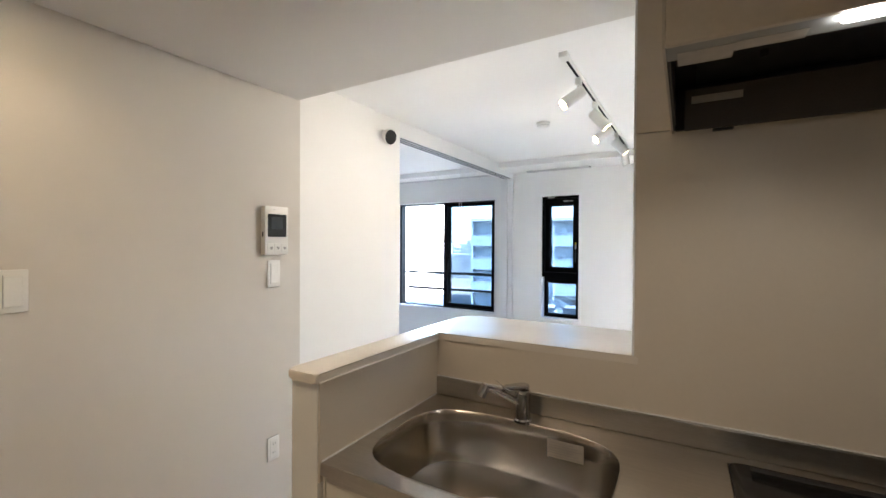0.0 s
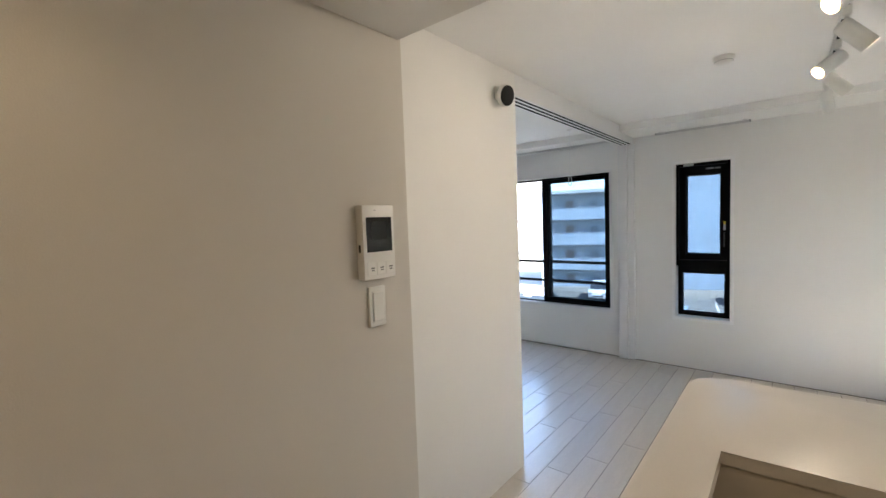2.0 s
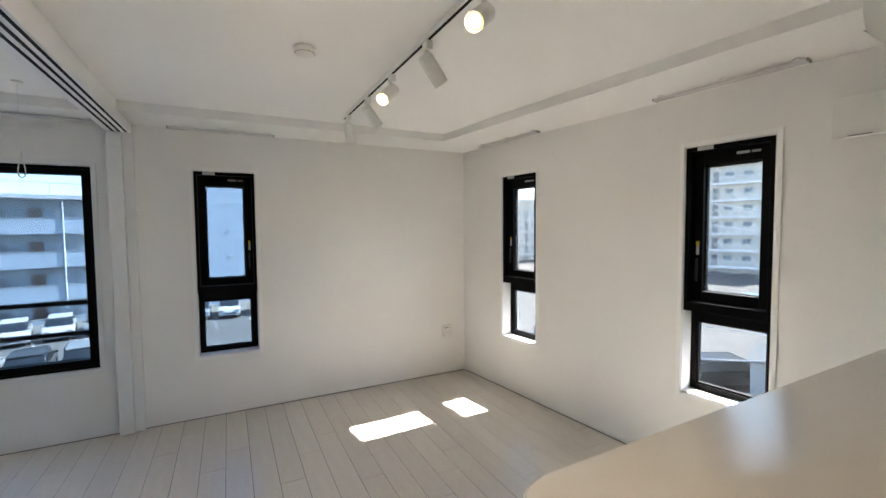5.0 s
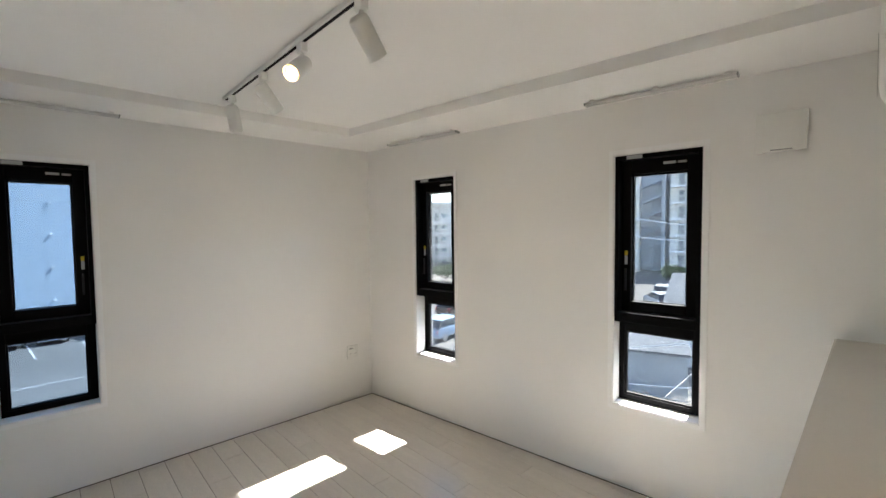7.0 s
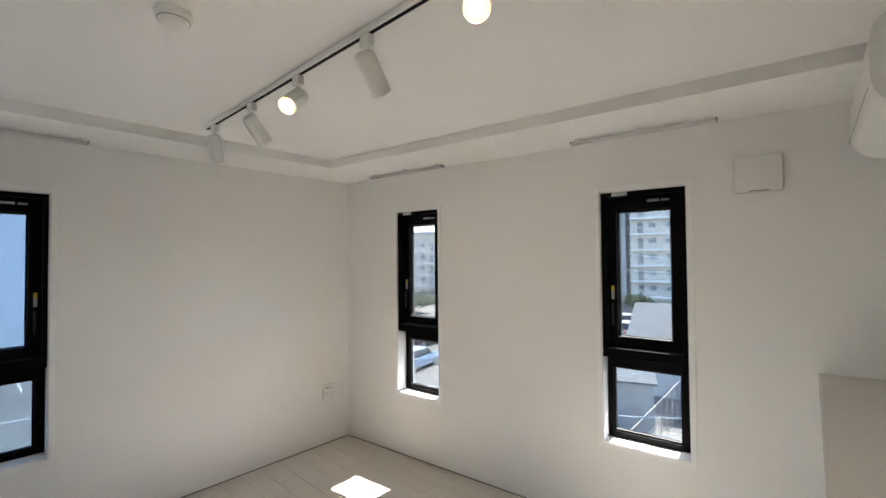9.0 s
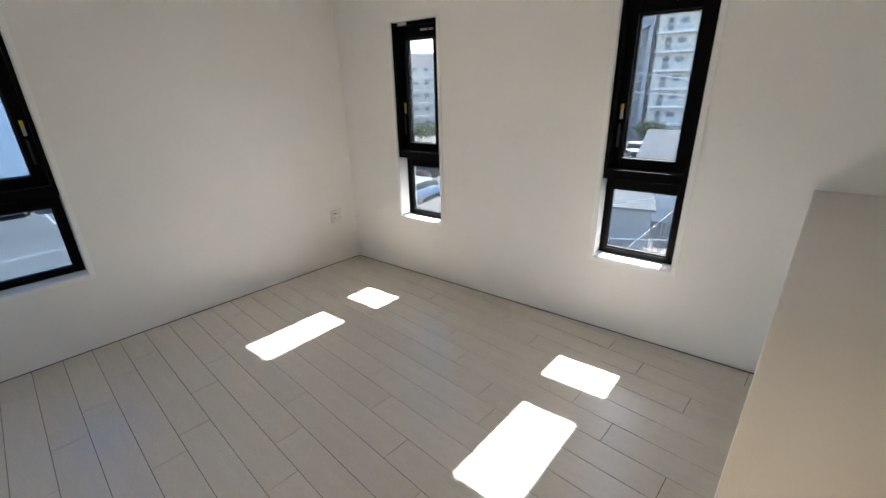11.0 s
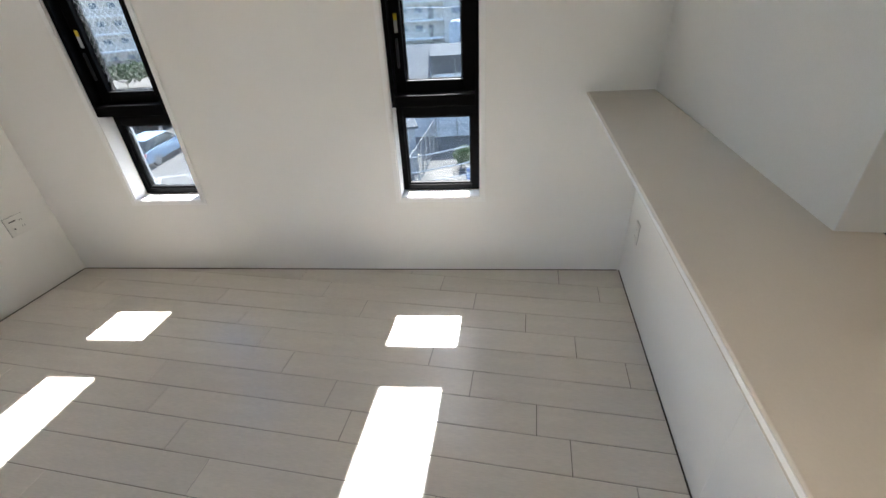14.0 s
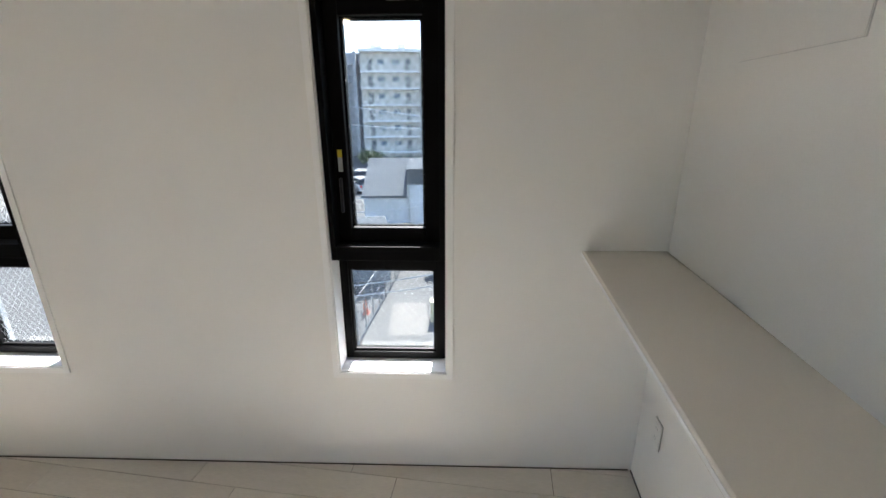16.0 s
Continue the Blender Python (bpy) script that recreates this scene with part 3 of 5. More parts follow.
# ---- windows ----
def narrow_window(name, m, label, glass, thick=0.0004, handle_x=0.052):
    """A casement over a fixed pane in black aluminium; its left lower corner at x=0, z=0; the room side is -y."""
    w, h = 0.0, WIN_HI - WIN_LO
    w = m[1]
    win = structure(new(name), label)
    win.matrix_basis = m[0]
    e = 0.0015
    part("casing", frame_bm(-0.026, w + 0.026, -0.026, h + 0.026, 0.0272, 0.0272, 0.0272, 0.0272, -0.007, -0.0008, 0.001), M_CASING, win, "thin white casing")
    part("reveal", frame_bm(e, w - e, e, h - e, 0.006, 0.006, 0.006, 0.006, 0.0, 0.215), M_TRIM, win, "white lined reveal")
    lo = 0.53
    # Added outer lip, unseen from inside, that shortens the sun patch on the floor.
    part("sun_trim_lip", box((0.0085, 0.166, h - 0.050), (w - 0.0085, 0.24, h - 0.0095), 0.001), M_BLACK, win, "added black outer lip that trims the sunlight")
    part("upper_frame", frame_bm(0.0085, w - 0.0085, lo, h - 0.0085, 0.022, 0.022, 0.06, 0.026, 0.004, 0.165, 0.0015), M_BLACK, win, "black aluminium upper frame")
    s = part("sash", frame_bm(0.031, w - 0.031, lo + 0.062, h - 0.035, 0.055, 0.060, 0.062, 0.085, 0.065, 0.125, 0.003), M_BLACK, win, "black aluminium casement sash")
    # Bead in the gasket's place, sized to narrow the sunlight through the pane.
    part("sash_bead", frame_bm(0.0860, w - 0.0910, lo + 0.124, h - 0.120, 0.010, 0.010, 0.004, 0.010, 0.0965, 0.124, 0.001), M_BLACK2, s, "black outer glazing bead")
    part("pane", box((0.0855, 0.092, lo + 0.1235), (w - 0.0905, 0.096, h - 0.1195)), glass, s, "clear window pane").visible_shadow = False
    part("lower_frame", frame_bm(0.0085, w - 0.0085, 0.0085, lo - 0.001, 0.034, 0.045, 0.034, 0.075, 0.105, 0.165, 0.002), M_BLACK, win, "black aluminium lower frame")
    part("lower_inner_frame", frame_bm(0.0426, w - 0.0536, 0.0426, lo - 0.0765, 0.010, 0.010, 0.010, 0.010, 0.118, 0.15, 0.001), M_BLACK2, win, "black gasket frame")
    part("lower_pane", box((0.0520, 0.130, 0.0520), (w - 0.0630, 0.134, lo - 0.0857)), glass, win, "clear fixed pane").visible_shadow = False
    if glass is M_GLASS_E:
        for parent, u0, u1, v0, v1, y in ((s, 0.0855, w - 0.0905, lo + 0.1235, h - 0.1195, 0.094), (win, 0.0520, w - 0.0630, 0.0520, lo - 0.0857, 0.132)):
            bm = bmesh.new()
            for sgn in (1, -1):
                c = u0 - (v1 - v0) * 1.0
                while c < u1 + (v1 - v0):
                    lo_u, hi_u = (c, c + (v1 - v0) / 1.25) if sgn > 0 else (c, c - (v1 - v0) / 1.25)
                    ts = sorted((max(0.0, min(1.0, (u0 - lo_u) / (hi_u - lo_u))), max(0.0, min(1.0, (u1 - lo_u) / (hi_u - lo_u)))))
                    if ts[1] - ts[0] > 0.01:
                        p, q = [(lo_u + (hi_u - lo_u) * t, y, v0 + (v1 - v0) * t) for t in ts]
                        add_cyl(bm, p, q, thick, n=3, caps=False)
                    c += 0.034
            part("wire_netting", bm, M_WIRE, parent, "fine diamond wire netting inside the glass", kind="stuff")
    part("handle", box((handle_x, 0.046, lo + 0.19), (handle_x + 0.011, 0.064, lo + 0.33), 0.003), M_DARK, s, "slim black handle")
    part("sticker", box((handle_x - 0.001, 0.0605, lo + 0.355), (handle_x + 0.016, 0.0645, lo + 0.41)), M_STICK, s, "grey label sticker")
    part("sticker", box((handle_x - 0.001, 0.0605, lo + 0.4105), (handle_x + 0.016, 0.0645, lo + 0.44)), M_YELLOW, s, "yellow label sticker")
    part("top_sticker", box((0.075, 0.0022, h - 0.034), (0.165, 0.0036, h - 0.011)), M_STICK, win, "printed paper sticker")
    part("name_plate", box((w * 0.55, 0.0622, h - 0.075), (w * 0.55 + 0.065, 0.0645, h - 0.06)), M_STICK, s, "small grey name plate")
    part("name_plate", box((w * 0.55 + 0.075, 0.0622, h - 0.075), (w * 0.55 + 0.12, 0.0645, h - 0.062)), M_GREY, s, "small grey name plate")
    return win


narrow_window("window_1", (N_MAT @ Matrix.Translation((WIN_N[0], 0, WIN_LO)), WIN_N[1] - WIN_N[0]), "narrow black casement window with a fixed lower pane", M_GLASS_BLUE, handle_x=WIN_N[1] - WIN_N[0] - 0.066)
for k, (a, b) in enumerate(WINS_E):
    narrow_window(f"window_{k + 2}", (E_MAT @ Matrix.Translation((a, 0, WIN_LO)), b - a), "narrow black casement window facing the neighbouring yard", M_GLASS_E, (0.00035, 0.00018)[k])

# the wide sliding window, its left half open
ww, wh = WIN_W[1] - WIN_W[0], WIN_HI - WIN_LO
win = structure(new("window_4"), "wide black sliding window with its left half open")
win.matrix_basis = Matrix.Translation((WIN_W[0], N_WALL, WIN_LO))
part("casing", frame_bm(-0.026, ww + 0.026, -0.026, wh + 0.026, 0.03, 0.03, 0.03, 0.03, -0.006, -0.0008, 0.001), M_TRIM, win, "thin white casing")
part("reveal", frame_bm(0.0015, ww - 0.0015, 0.0015, wh - 0.0015, 0.006, 0.006, 0.006, 0.006, 0, 0.215), M_TRIM, win, "white lined reveal")
part("outer_frame", frame_bm(0.0085, ww - 0.0085, 0.0085, wh - 0.0085, 0.03, 0.03, 0.018, 0.02, 0.055, 0.17, 0.001), M_BLACK, win, "black aluminium outer frame")
for k, (xa, ya) in enumerate(((0.80, 0.065), (0.83, 0.115))):
    s = part("sash", frame_bm(xa, ww - 0.04, 0.028, wh - 0.03, 0.06, 0.04, 0.05, 0.04, ya, ya + 0.035, 0.002), M_BLACK, win, "black sliding sash")
    if k == 0:
        part("pane", box((xa + 0.0595, ya + 0.016, 0.0775), (ww - 0.0795, ya + 0.02, wh - 0.0695)), M_GLASS_BLUE, s, "pale blue tinted pane").visible_shadow = False
rail = thing("window_guard_rail", Matrix.Translation((WIN_W[0], N_WALL, 0)), "two black guard rails with grey end brackets outside the window", "railing")
for z in (1.02, 0.775):
    part("rail_bar", box((0.01, 0.245, z - 0.017), (ww - 0.01, 0.275, z + 0.017), 0.004), M_BLACK, rail)
    for xa in (0.006, ww - 0.04):
        part("bracket", box((xa, 0.19, z - 0.022), (xa + 0.034, 0.2445, z + 0.022), 0.003), M_GREY, rail, "grey end bracket")

# ---- wall fittings ----
icom = thing("intercom_monitor", pose(ICOM_X, 1.370, 1.405), "white door intercom monitor with a black screen on the wall", "intercom")
part("body", box((0.0005, -0.004, -0.006), (0.036, 0.135, 0.240), 0.004, 2), M_WHITE, icom, smooth=True)
scr = part("screen", box((0.0362, 0.010, 0.085), (0.038, 0.121, 0.200), 0.0005), M_SCREEN, icom, "glossy black screen")
part("display", box((0.0382, 0.03, 0.125), (0.0386, 0.098, 0.186)), M_SCREEN2, scr, "dark grey display")
for k in range(3):
    b = part("button", box((0.0362, 0.008 + k * 0.040, 0.008), (0.0385, 0.047 + k * 0.040, 0.052), 0.001), M_WHITE, icom, "white flat button")
    for i, (a, c) in enumerate(((0.012, 0.028), (0.014, 0.026))):
        part("print", box((0.0386, 0.010 + k * 0.040 + a, 0.030 - i * 0.008), (0.0389, 0.010 + k * 0.040 + c, 0.034 - i * 0.008)), M_PRINT, b, "tiny grey print")
part("side_slot", box((0.012, -0.0048, 0.085), (0.022, -0.0041, 0.110)), M_DARK, icom, "black slot in the side")
part("indicator", box((0.0362, 0.045, 0.222), (0.0366, 0.055, 0.224)), M_GREY, icom, "tiny indicator")


def wall_switch(name, m, w, h, label, category="switch"):
    s = thing(name, m, label, category)
    part("plate", box((0.0005, 0, 0), (0.010, w, h), 0.004, 2), M_WHITE, s, smooth=True)
    part("rocker", box((0.0102, w * 0.2, h * 0.14), (0.0145, w * 0.8, h * 0.86), 0.0015), M_WHITE, s, "flat white rocker")
    part("rocker_gap", box((0.0101, w * 0.17, h * 0.12), (0.0106, w * 0.2 - 0.0005, h * 0.88)), M_GREY, s, "thin grey shadow line")
    return s


wall_switch("light_switch", pose(ICOM_X, 1.402, 1.232), 0.074, 0.138, "white wall switch below the intercom")
wall_switch("light_switch", pose(ICOM_X, 0.434, 1.230), 0.074, 0.138, "white wall switch beside the door")


def socket(name, m, w, h, label, holes):
    s = thing(name, m, label, "power socket")
    part("plate", box((0.0012, 0, 0), (0.007, w, h), 0.0025, 2), M_WHITE, s, smooth=True)
    # Grey rim slightly larger than the plate paints the shade along its edge.
    part("outline_plate", box((0.0004, -0.0012, -0.0012), (0.0011, w + 0.0012, h + 0.0012)), M_GREY, s, "thin grey rim painting the plate's shadow gap")
    part("insert", box((0.0072, w * 0.2, h * 0.12), (0.009, w * 0.8, h * 0.88), 0.001), M_WHITE, s, "white socket insert")
    for y, z in holes:
        for d in (-0.006, 0.006):
            part("slot", box((0.0091, y + d - 0.001, z - 0.005), (0.0094, y + d + 0.001, z + 0.005)), M_DARK, s, "dark contact slot")
    return s


socket("wall_socket", pose(ICOM_X, 1.404, 0.335), 0.07, 0.12, "white wall socket low on the wall beside the kitchen", [(0.035, 0.085), (0.035, 0.04)])
s = socket("wall_socket", Matrix.Translation((1.075, N_WALL, 0.41)) @ pose(0, 0, 0, 0, 0, -90), 0.115, 0.12, "white wall socket with an aerial jack in the corner", [(0.085, 0.085), (0.085, 0.045)])
part("aerial_jack", cyl((0.0091, 0.032, 0.045), (0.014, 0.032, 0.045), 0.005, n=12), M_CHROME, s, "small metal aerial jack")
part("label_print", box((0.0091, 0.02, 0.088), (0.0094, 0.06, 0.096)), M_PRINT, s, "tiny dark print")
s = socket("wall_socket", K_MAT @ pose(1.60, LW, 0.325, 0, 0, 90), 0.07, 0.12, "white wall socket on the low wall", [(0.035, 0.085), (0.035, 0.04)])

# ventilation cover on the east wall
vent = thing("ventilation_cover", E_MAT @ Matrix.Translation((3.06, 0, 2.0)), "square white ventilation cover high on the wall", "vent")
part("cover", box((0, -0.034, 0), (0.20, -0.012, 0.19), 0.006, 2), M_WHITE, vent, smooth=True)
part("collar", box((0.02, -0.012, 0.02), (0.18, -0.0005, 0.17)), M_WHITE, vent)
part("pull_tab", box((0.06, -0.0350, 0.004), (0.145, -0.0342, 0.010)), M_GREY, vent, "grey pull tab")

# access panel
acc = thing("access_panel", K_MAT, "flat white access panel on the wall under the air conditioner", "panel")
part("outline_plate", box((1.059, LW + 0.0003, 1.764), (1.506, LW + 0.0018, 1.9925)), M_RAIL, acc, "thin grey joint")
part("plate", box((1.06, LW + 0.002, 1.765), (1.505, LW + 0.005, 1.99), 0.001), M_WALL, acc)

# air conditioner
ac = thing("air_conditioner", K_MAT @ pose(0.62, LW, 2.055), "white wall air conditioner with a rounded front near the ceiling", "air conditioner")
prof = [(0.001, 0.0), (0.12, 0.0), (0.18, 0.018), (0.215, 0.06), (0.225, 0.12), (0.222, 0.22), (0.205, 0.27), (0.15, 0.285), (0.001, 0.285)]
part("body", prism(rounded(prof, [0, 0.03, 0.02, 0.02, 0.03, 0.03, 0.02, 0.02, 0], 4), 0, 0.80, 0.010, 3, axis="x"), M_WHITE, ac, smooth=True)
part("flap", box((0.03, 0.0, -0.003), (0.77, 0.085, 0.003), 0.002), M_WHITE, ac, "long white air flap", m=pose(0, 0.105, 0.010, 16))
part("panel_line", box((0.02, 0.2262, 0.075), (0.78, 0.2272, 0.078)), M_GREY, ac, "thin grey panel joint")


def curtain_rail(m, length, label):
    r = thing("curtain_rail", m, label, "curtain rail", "curtain rails")
    bm = bmesh.new()
    add_box(bm, (0, -0.018, -0.026), (length, 0.0, -0.012), 0.002)
    add_box(bm, (0, -0.052, -0.026), (length, -0.034, -0.012), 0.002)
    part("rail", bm, M_RAIL, r)
    for x in (0.03, length / 2, length - 0.05):
        part("bracket", box((x, -0.056, -0.012), (x + 0.025, 0.004, -0.0005), 0.002), M_WHITE, r, "white ceiling bracket")
    for x in (-0.006, length - 0.002):
        part("end_cap", box((x, -0.054, -0.026), (x + 0.008, 0.002, -0.010), 0.002), M_GREY, r, "grey end cap")
    for k in range(7):
        part("runner", box((0.02 + k * 0.016, -0.049, -0.032), (0.026 + k * 0.016, -0.037, -0.0225), 0.002), M_GREY, r, "small curtain runner")
    return r


curtain_rail(Matrix.Translation((-1.36, N_WALL - 0.10, CEIL)), 0.76, "white double curtain rail over the narrow window")
curtain_rail(E_MAT @ Matrix.Translation((0.46, -0.10, CEIL)), 0.76, "white double curtain rail over the corner window")
curtain_rail(E_MAT @ Matrix.Translation((2.23, -0.10, CEIL)), 0.76, "white double curtain rail over the yard window")
curtain_rail(Matrix.Translation((-3.6, N_WALL - 0.10, CEIL)), 1.80, "long white double curtain rail over the wide window")

# smoke detector
sm = thing("smoke_detector", pose(-0.612, 3.43, TRAY), "round white smoke detector on the ceiling", "smoke detector")
part("base", lathe([(0.052, -0.0005), (0.055, -0.008), (0.055, -0.016)], 32), M_WHITE, sm, smooth=True)
part("dome", lathe([(0.050, -0.016), (0.048, -0.026), (0.036, -0.038), (0.030, -0.042), (0.004, -0.043)], 32), M_WHITE, sm, "white domed cap", smooth=True)
part("grille", lathe([(0.046, -0.0270), (0.0475, -0.0275), (0.047, -0.029), (0.045, -0.0292)], 32), M_GREY, sm, "thin grey slots")

# little camera on the pocket wall
cm = thing("wall_camera", pose(PART_X, 2.60, 2.285), "round black-faced white indoor camera on the wall", "camera")
part("mount", box((0.0005, -0.03, -0.02), (0.012, 0.03, 0.055), 0.005, 2), M_WHITE, cm, smooth=True)
part("arm", cyl((0.01, 0.0, 0.03), (0.045, 0.0, 0.015), 0.012, n=14), M_GREY, cm)
part("shell", lathe([(0.050, 0.0), (0.060, 0.010), (0.060, 0.026), (0.056, 0.032)], 32), M_WHITE, cm, "round white shell", m=look((0.035, 0.0, 0.0), (-1.0, 0.16, 0.22)), smooth=True)
part("face", lathe([(0.055, 0.0322), (0.055, 0.037), (0.046, 0.041), (0.004, 0.043)], 32), M_MATT, cm, "round black face", m=look((0.035, 0.0, 0.0), (-1.0, 0.16, 0.22)), smooth=True)

# pull cord with a ring in the bedroom
cord = thing("hanging_cord", pose(-2.04, 4.63, TRAY), "thin white cord with a wire loop hanging from a ceiling hook", "cord")
part("hook_plate", lathe([(0.028, -0.0005), (0.028, -0.008), (0.02, -0.014), (0.004, -0.016)], 20), M_WHITE, cord, smooth=True)
part("string", cyl((0, 0, -0.45), (0, 0, -0.014), 0.0015, n=6), M_CORD, cord)
part("loop", tube([(0.022 * math.sin(t) * (0.4 + 0.6 * (1 - math.cos(t)) / 2), 0, -0.505 + 0.055 * math.cos(t)) for t in (2 * math.pi * k / 24 for k in range(25))], 0.0035, 6), M_CORD, cord, "pear-shaped wire loop")
part("knob", lathe([(0.004, -0.46), (0.010, -0.455), (0.010, -0.43), (0.003, -0.40)], 12), M_WHITE, cord, "white cone knob")

# track light with five spots
track = thing("track_light", pose(-0.13, 0, TRAY), "white ceiling lighting track with a black channel", "track light")
part("track", box((-0.017, 2.30, -0.020), (0.017, 4.60, -0.0005), 0.002), M_WHITE, track)
part("channel", box((-0.007, 2.31, -0.0215), (0.007, 4.59, -0.0203)), M_BLACK2, track, "black contact channel")
part("feed_box", box((-0.024, 2.23, -0.03), (0.024, 2.30, -0.0005), 0.004), M_WHITE, track, "white feed box")
SPOTS = [(4.47, (0.16, 0.02, -1.0), 0), (3.98, (0.66, 0.12, -0.74), 1), (3.53, (-0.66, -0.47, -0.58), 1), (3.06, (0.66, 0.12, -0.74), 1), (2.58, (-0.66, -0.47, -0.58), 1)]
for y, d, lit in SPOTS:
    d = Vector(d).normalized()
    sp = thing("spotlight", pose(-0.13, y, TRAY - 0.0225), "white cylindrical spotlight on the ceiling track, switched on" if lit else "white cylindrical spotlight on the ceiling track, turned down", "spotlight", "spotlights on the track")
    part("adapter", box((-0.016, -0.024, -0.042), (0.016, 0.024, 0.0), 0.004), M_WHITE, sp)
    part("stem", cyl((0, 0, -0.042), (0, 0, -0.090), 0.009, n=12), M_WHITE, sp)
    turn = look((0, 0, -0.092), Vector((0, 0, -0.092)) + d) @ Matrix.Scale(1.17, 4)
    bm = bmesh.new()
    n = 24
    rr = [[bm.verts.new((r * math.cos(2 * math.pi * k / n), r * math.sin(2 * math.pi * k / n), z)) for k in range(n)] for r, z in ((0.020, 0.030), (0.029, 0.022), (0.031, 0.012), (0.031, -0.098), (0.0285, -0.100), (0.027, -0.080))]
    for a, b in zip(rr, rr[1:]):
        for k in range(n):
            bm.faces.new((a[k], a[(k + 1) % n], b[(k + 1) % n], b[k]))
    bm.faces.new(rr[0])
    part("head", bm, M_WHITE, sp, m=turn, smooth=True)
    if lit:
        # Ring glows by itself to paint the head's inner rim as lit.
        part("halo_ring", lathe([(0.0268, -0.080), (0.0265, -0.086), (0.019, -0.0895)], 20), M_RING, sp, "warm emissive ring painting the bulb's halo", m=turn, smooth=True)
    part("lamp", lathe([(0.019, -0.0897), (0.018, -0.093), (0.010, -0.0955), (0.003, -0.096)], 20), M_LAMP if lit else M_WHITE, sp, "glowing warm bulb" if lit else "white bulb", m=turn, smooth=True)
    if lit:
        ld = bpy.data.lights.new("spot_beam", "SPOT")
        ld.energy, ld.spot_size, ld.spot_blend, ld.shadow_soft_size, ld.color = 0.15 if d.x > 0 else 1.15, radians(125), 0.9, 0.02, (1.0, 0.83, 0.62)
        lo = new("spot_beam", ld)
        eye = Vector((-0.13, y, TRAY - 0.1145)) + d * 0.123
        lo.matrix_world = look(eye, eye + d)

# kitchen door
door = structure(new("door_1"), "closed beige wood-print door with a flush dark handle")
door.matrix_basis = pose(ICOM_X, 0, 0)
part("leaf", box((-0.045, -0.42, 0.006), (-0.008, 0.345, 2.06), 0.002), M_DOOR, door)
part("jamb", box((-0.05, 0.352, 0.004), (0.008, 0.385, 2.10), 0.002), M_TRIM, door, "white door jamb")
part("jamb", box((-0.05, -0.46, 0.004), (0.008, -0.425, 2.10), 0.002), M_TRIM, door, "white door jamb")
part("head_jamb", box((-0.05, -0.4248, 2.066), (0.008, 0.3518, 2.10), 0.002), M_TRIM, door, "white head jamb")
hd = part("door_handle", box((-0.0078, 0.235, 0.985), (-0.004, 0.325, 1.025), 0.001), M_DARK, door, "dark flush handle plate")
part("lever", box((-0.0038, 0.20, 1.000), (0.004, 0.305, 1.008), 0.002), M_CHROME, hd, "chrome pull lever")
part("back_board", box((-0.20, -0.458, 0.0), (-0.06, 0.383, 2.098)), M_WALL, door)

# kitchen lights
for dx, dy, power in ((-1.02, 0.28, 0.22), (-0.20, -0.05, 0.50)):
    dl = thing("downlight", pose(dx, dy, KCEIL), "small round warm ceiling downlight in the kitchen, switched on", "downlight", "kitchen downlights")
    part("rim", lathe([(0.055, -0.0005), (0.055, -0.006), (0.048, -0.008)], 28), M_WHITE, dl)
    part("lens", lathe([(0.046, -0.0082), (0.040, -0.0095), (0.004, -0.010)], 28), M_LAMP, dl, "glowing warm lens")
    ld = bpy.data.lights.new("downlight_beam", "SPOT")
    ld.energy, ld.spot_size, ld.spot_blend, ld.shadow_soft_size, ld.color = power, radians(150), 0.5, 0.03, (1.0, 0.74, 0.50)
    lo = new("downlight_beam", ld)
    lo.matrix_world = look((dx, dy, KCEIL - 0.02), (dx, dy, 0))
ld = bpy.data.lights.new("hood_beam", "SPOT")
ld.energy, ld.spot_size, ld.spot_blend, ld.shadow_soft_size, ld.color = 0.18, radians(168), 0.5, 0.03, (1.0, 0.84, 0.64)
lo = new("hood_beam", ld)
lo.matrix_world = look((LAMP_X, LAMP_Y, 1.775), (LAMP_X, LAMP_Y + 0.03, 0))

# ---- outside ----
GZ = -6.30
bm = bmesh.new()
bm.faces.new([bm.verts.new(p) for p in ((-900, -900, GZ), (900, -900, GZ), (900, 900, GZ), (-900, 900, GZ))])
structure(link_mesh("ground", bm, M_GROUND), "grey open ground reaching the horizon")
bm = bmesh.new()
for lo, hi in (((-60, 12, GZ - 0.2), (70, 45.5, GZ + 0.02)), ((14, -40, GZ - 0.2), (70, 12, GZ + 0.02))):
    add_box(bm, lo, hi)
structure(link_mesh("pavement", bm, M_ASPHALT), "pale worn asphalt parking lot")


def polar(az, dist, z=0.0, o=(-0.6, 1.6)):
    a = radians(az)
    return Vector((o[0] + dist * math.sin(a), o[1] + dist * math.cos(a), z))


def parking_line(a, b, w=0.12):
    a, b = Vector(a), Vector(b)
    n_ = Vector((-(b - a).y, (b - a).x, 0)).normalized() * w / 2
    bm = bmesh.new()
    bm.faces.new([bm.verts.new(p) for p in (a - n_, b - n_, b + n_, a + n_)])
    return tagged(link_mesh("parking_line", bm, M_LINE), "white painted parking line", kind="structure")


for k in range(9):
    p = polar(-18 + k * 4.0, 37, GZ + 0.024)
    q = polar(-18 + k * 4.0 - 0.5, 42, GZ + 0.024)
    parking_line(p, q)
for k in range(8):
    p = polar(40 + k * 5.0, 22, GZ + 0.024)
    q = polar(40 + k * 5.0 + 2.0, 27, GZ + 0.024)
    parking_line(p, q)
parking_line(polar(38, 27.5, GZ + 0.025), polar(66, 25.0, GZ + 0.025))
parking_line(polar(-12, 31, GZ + 0.025), polar(10, 31, GZ + 0.025))
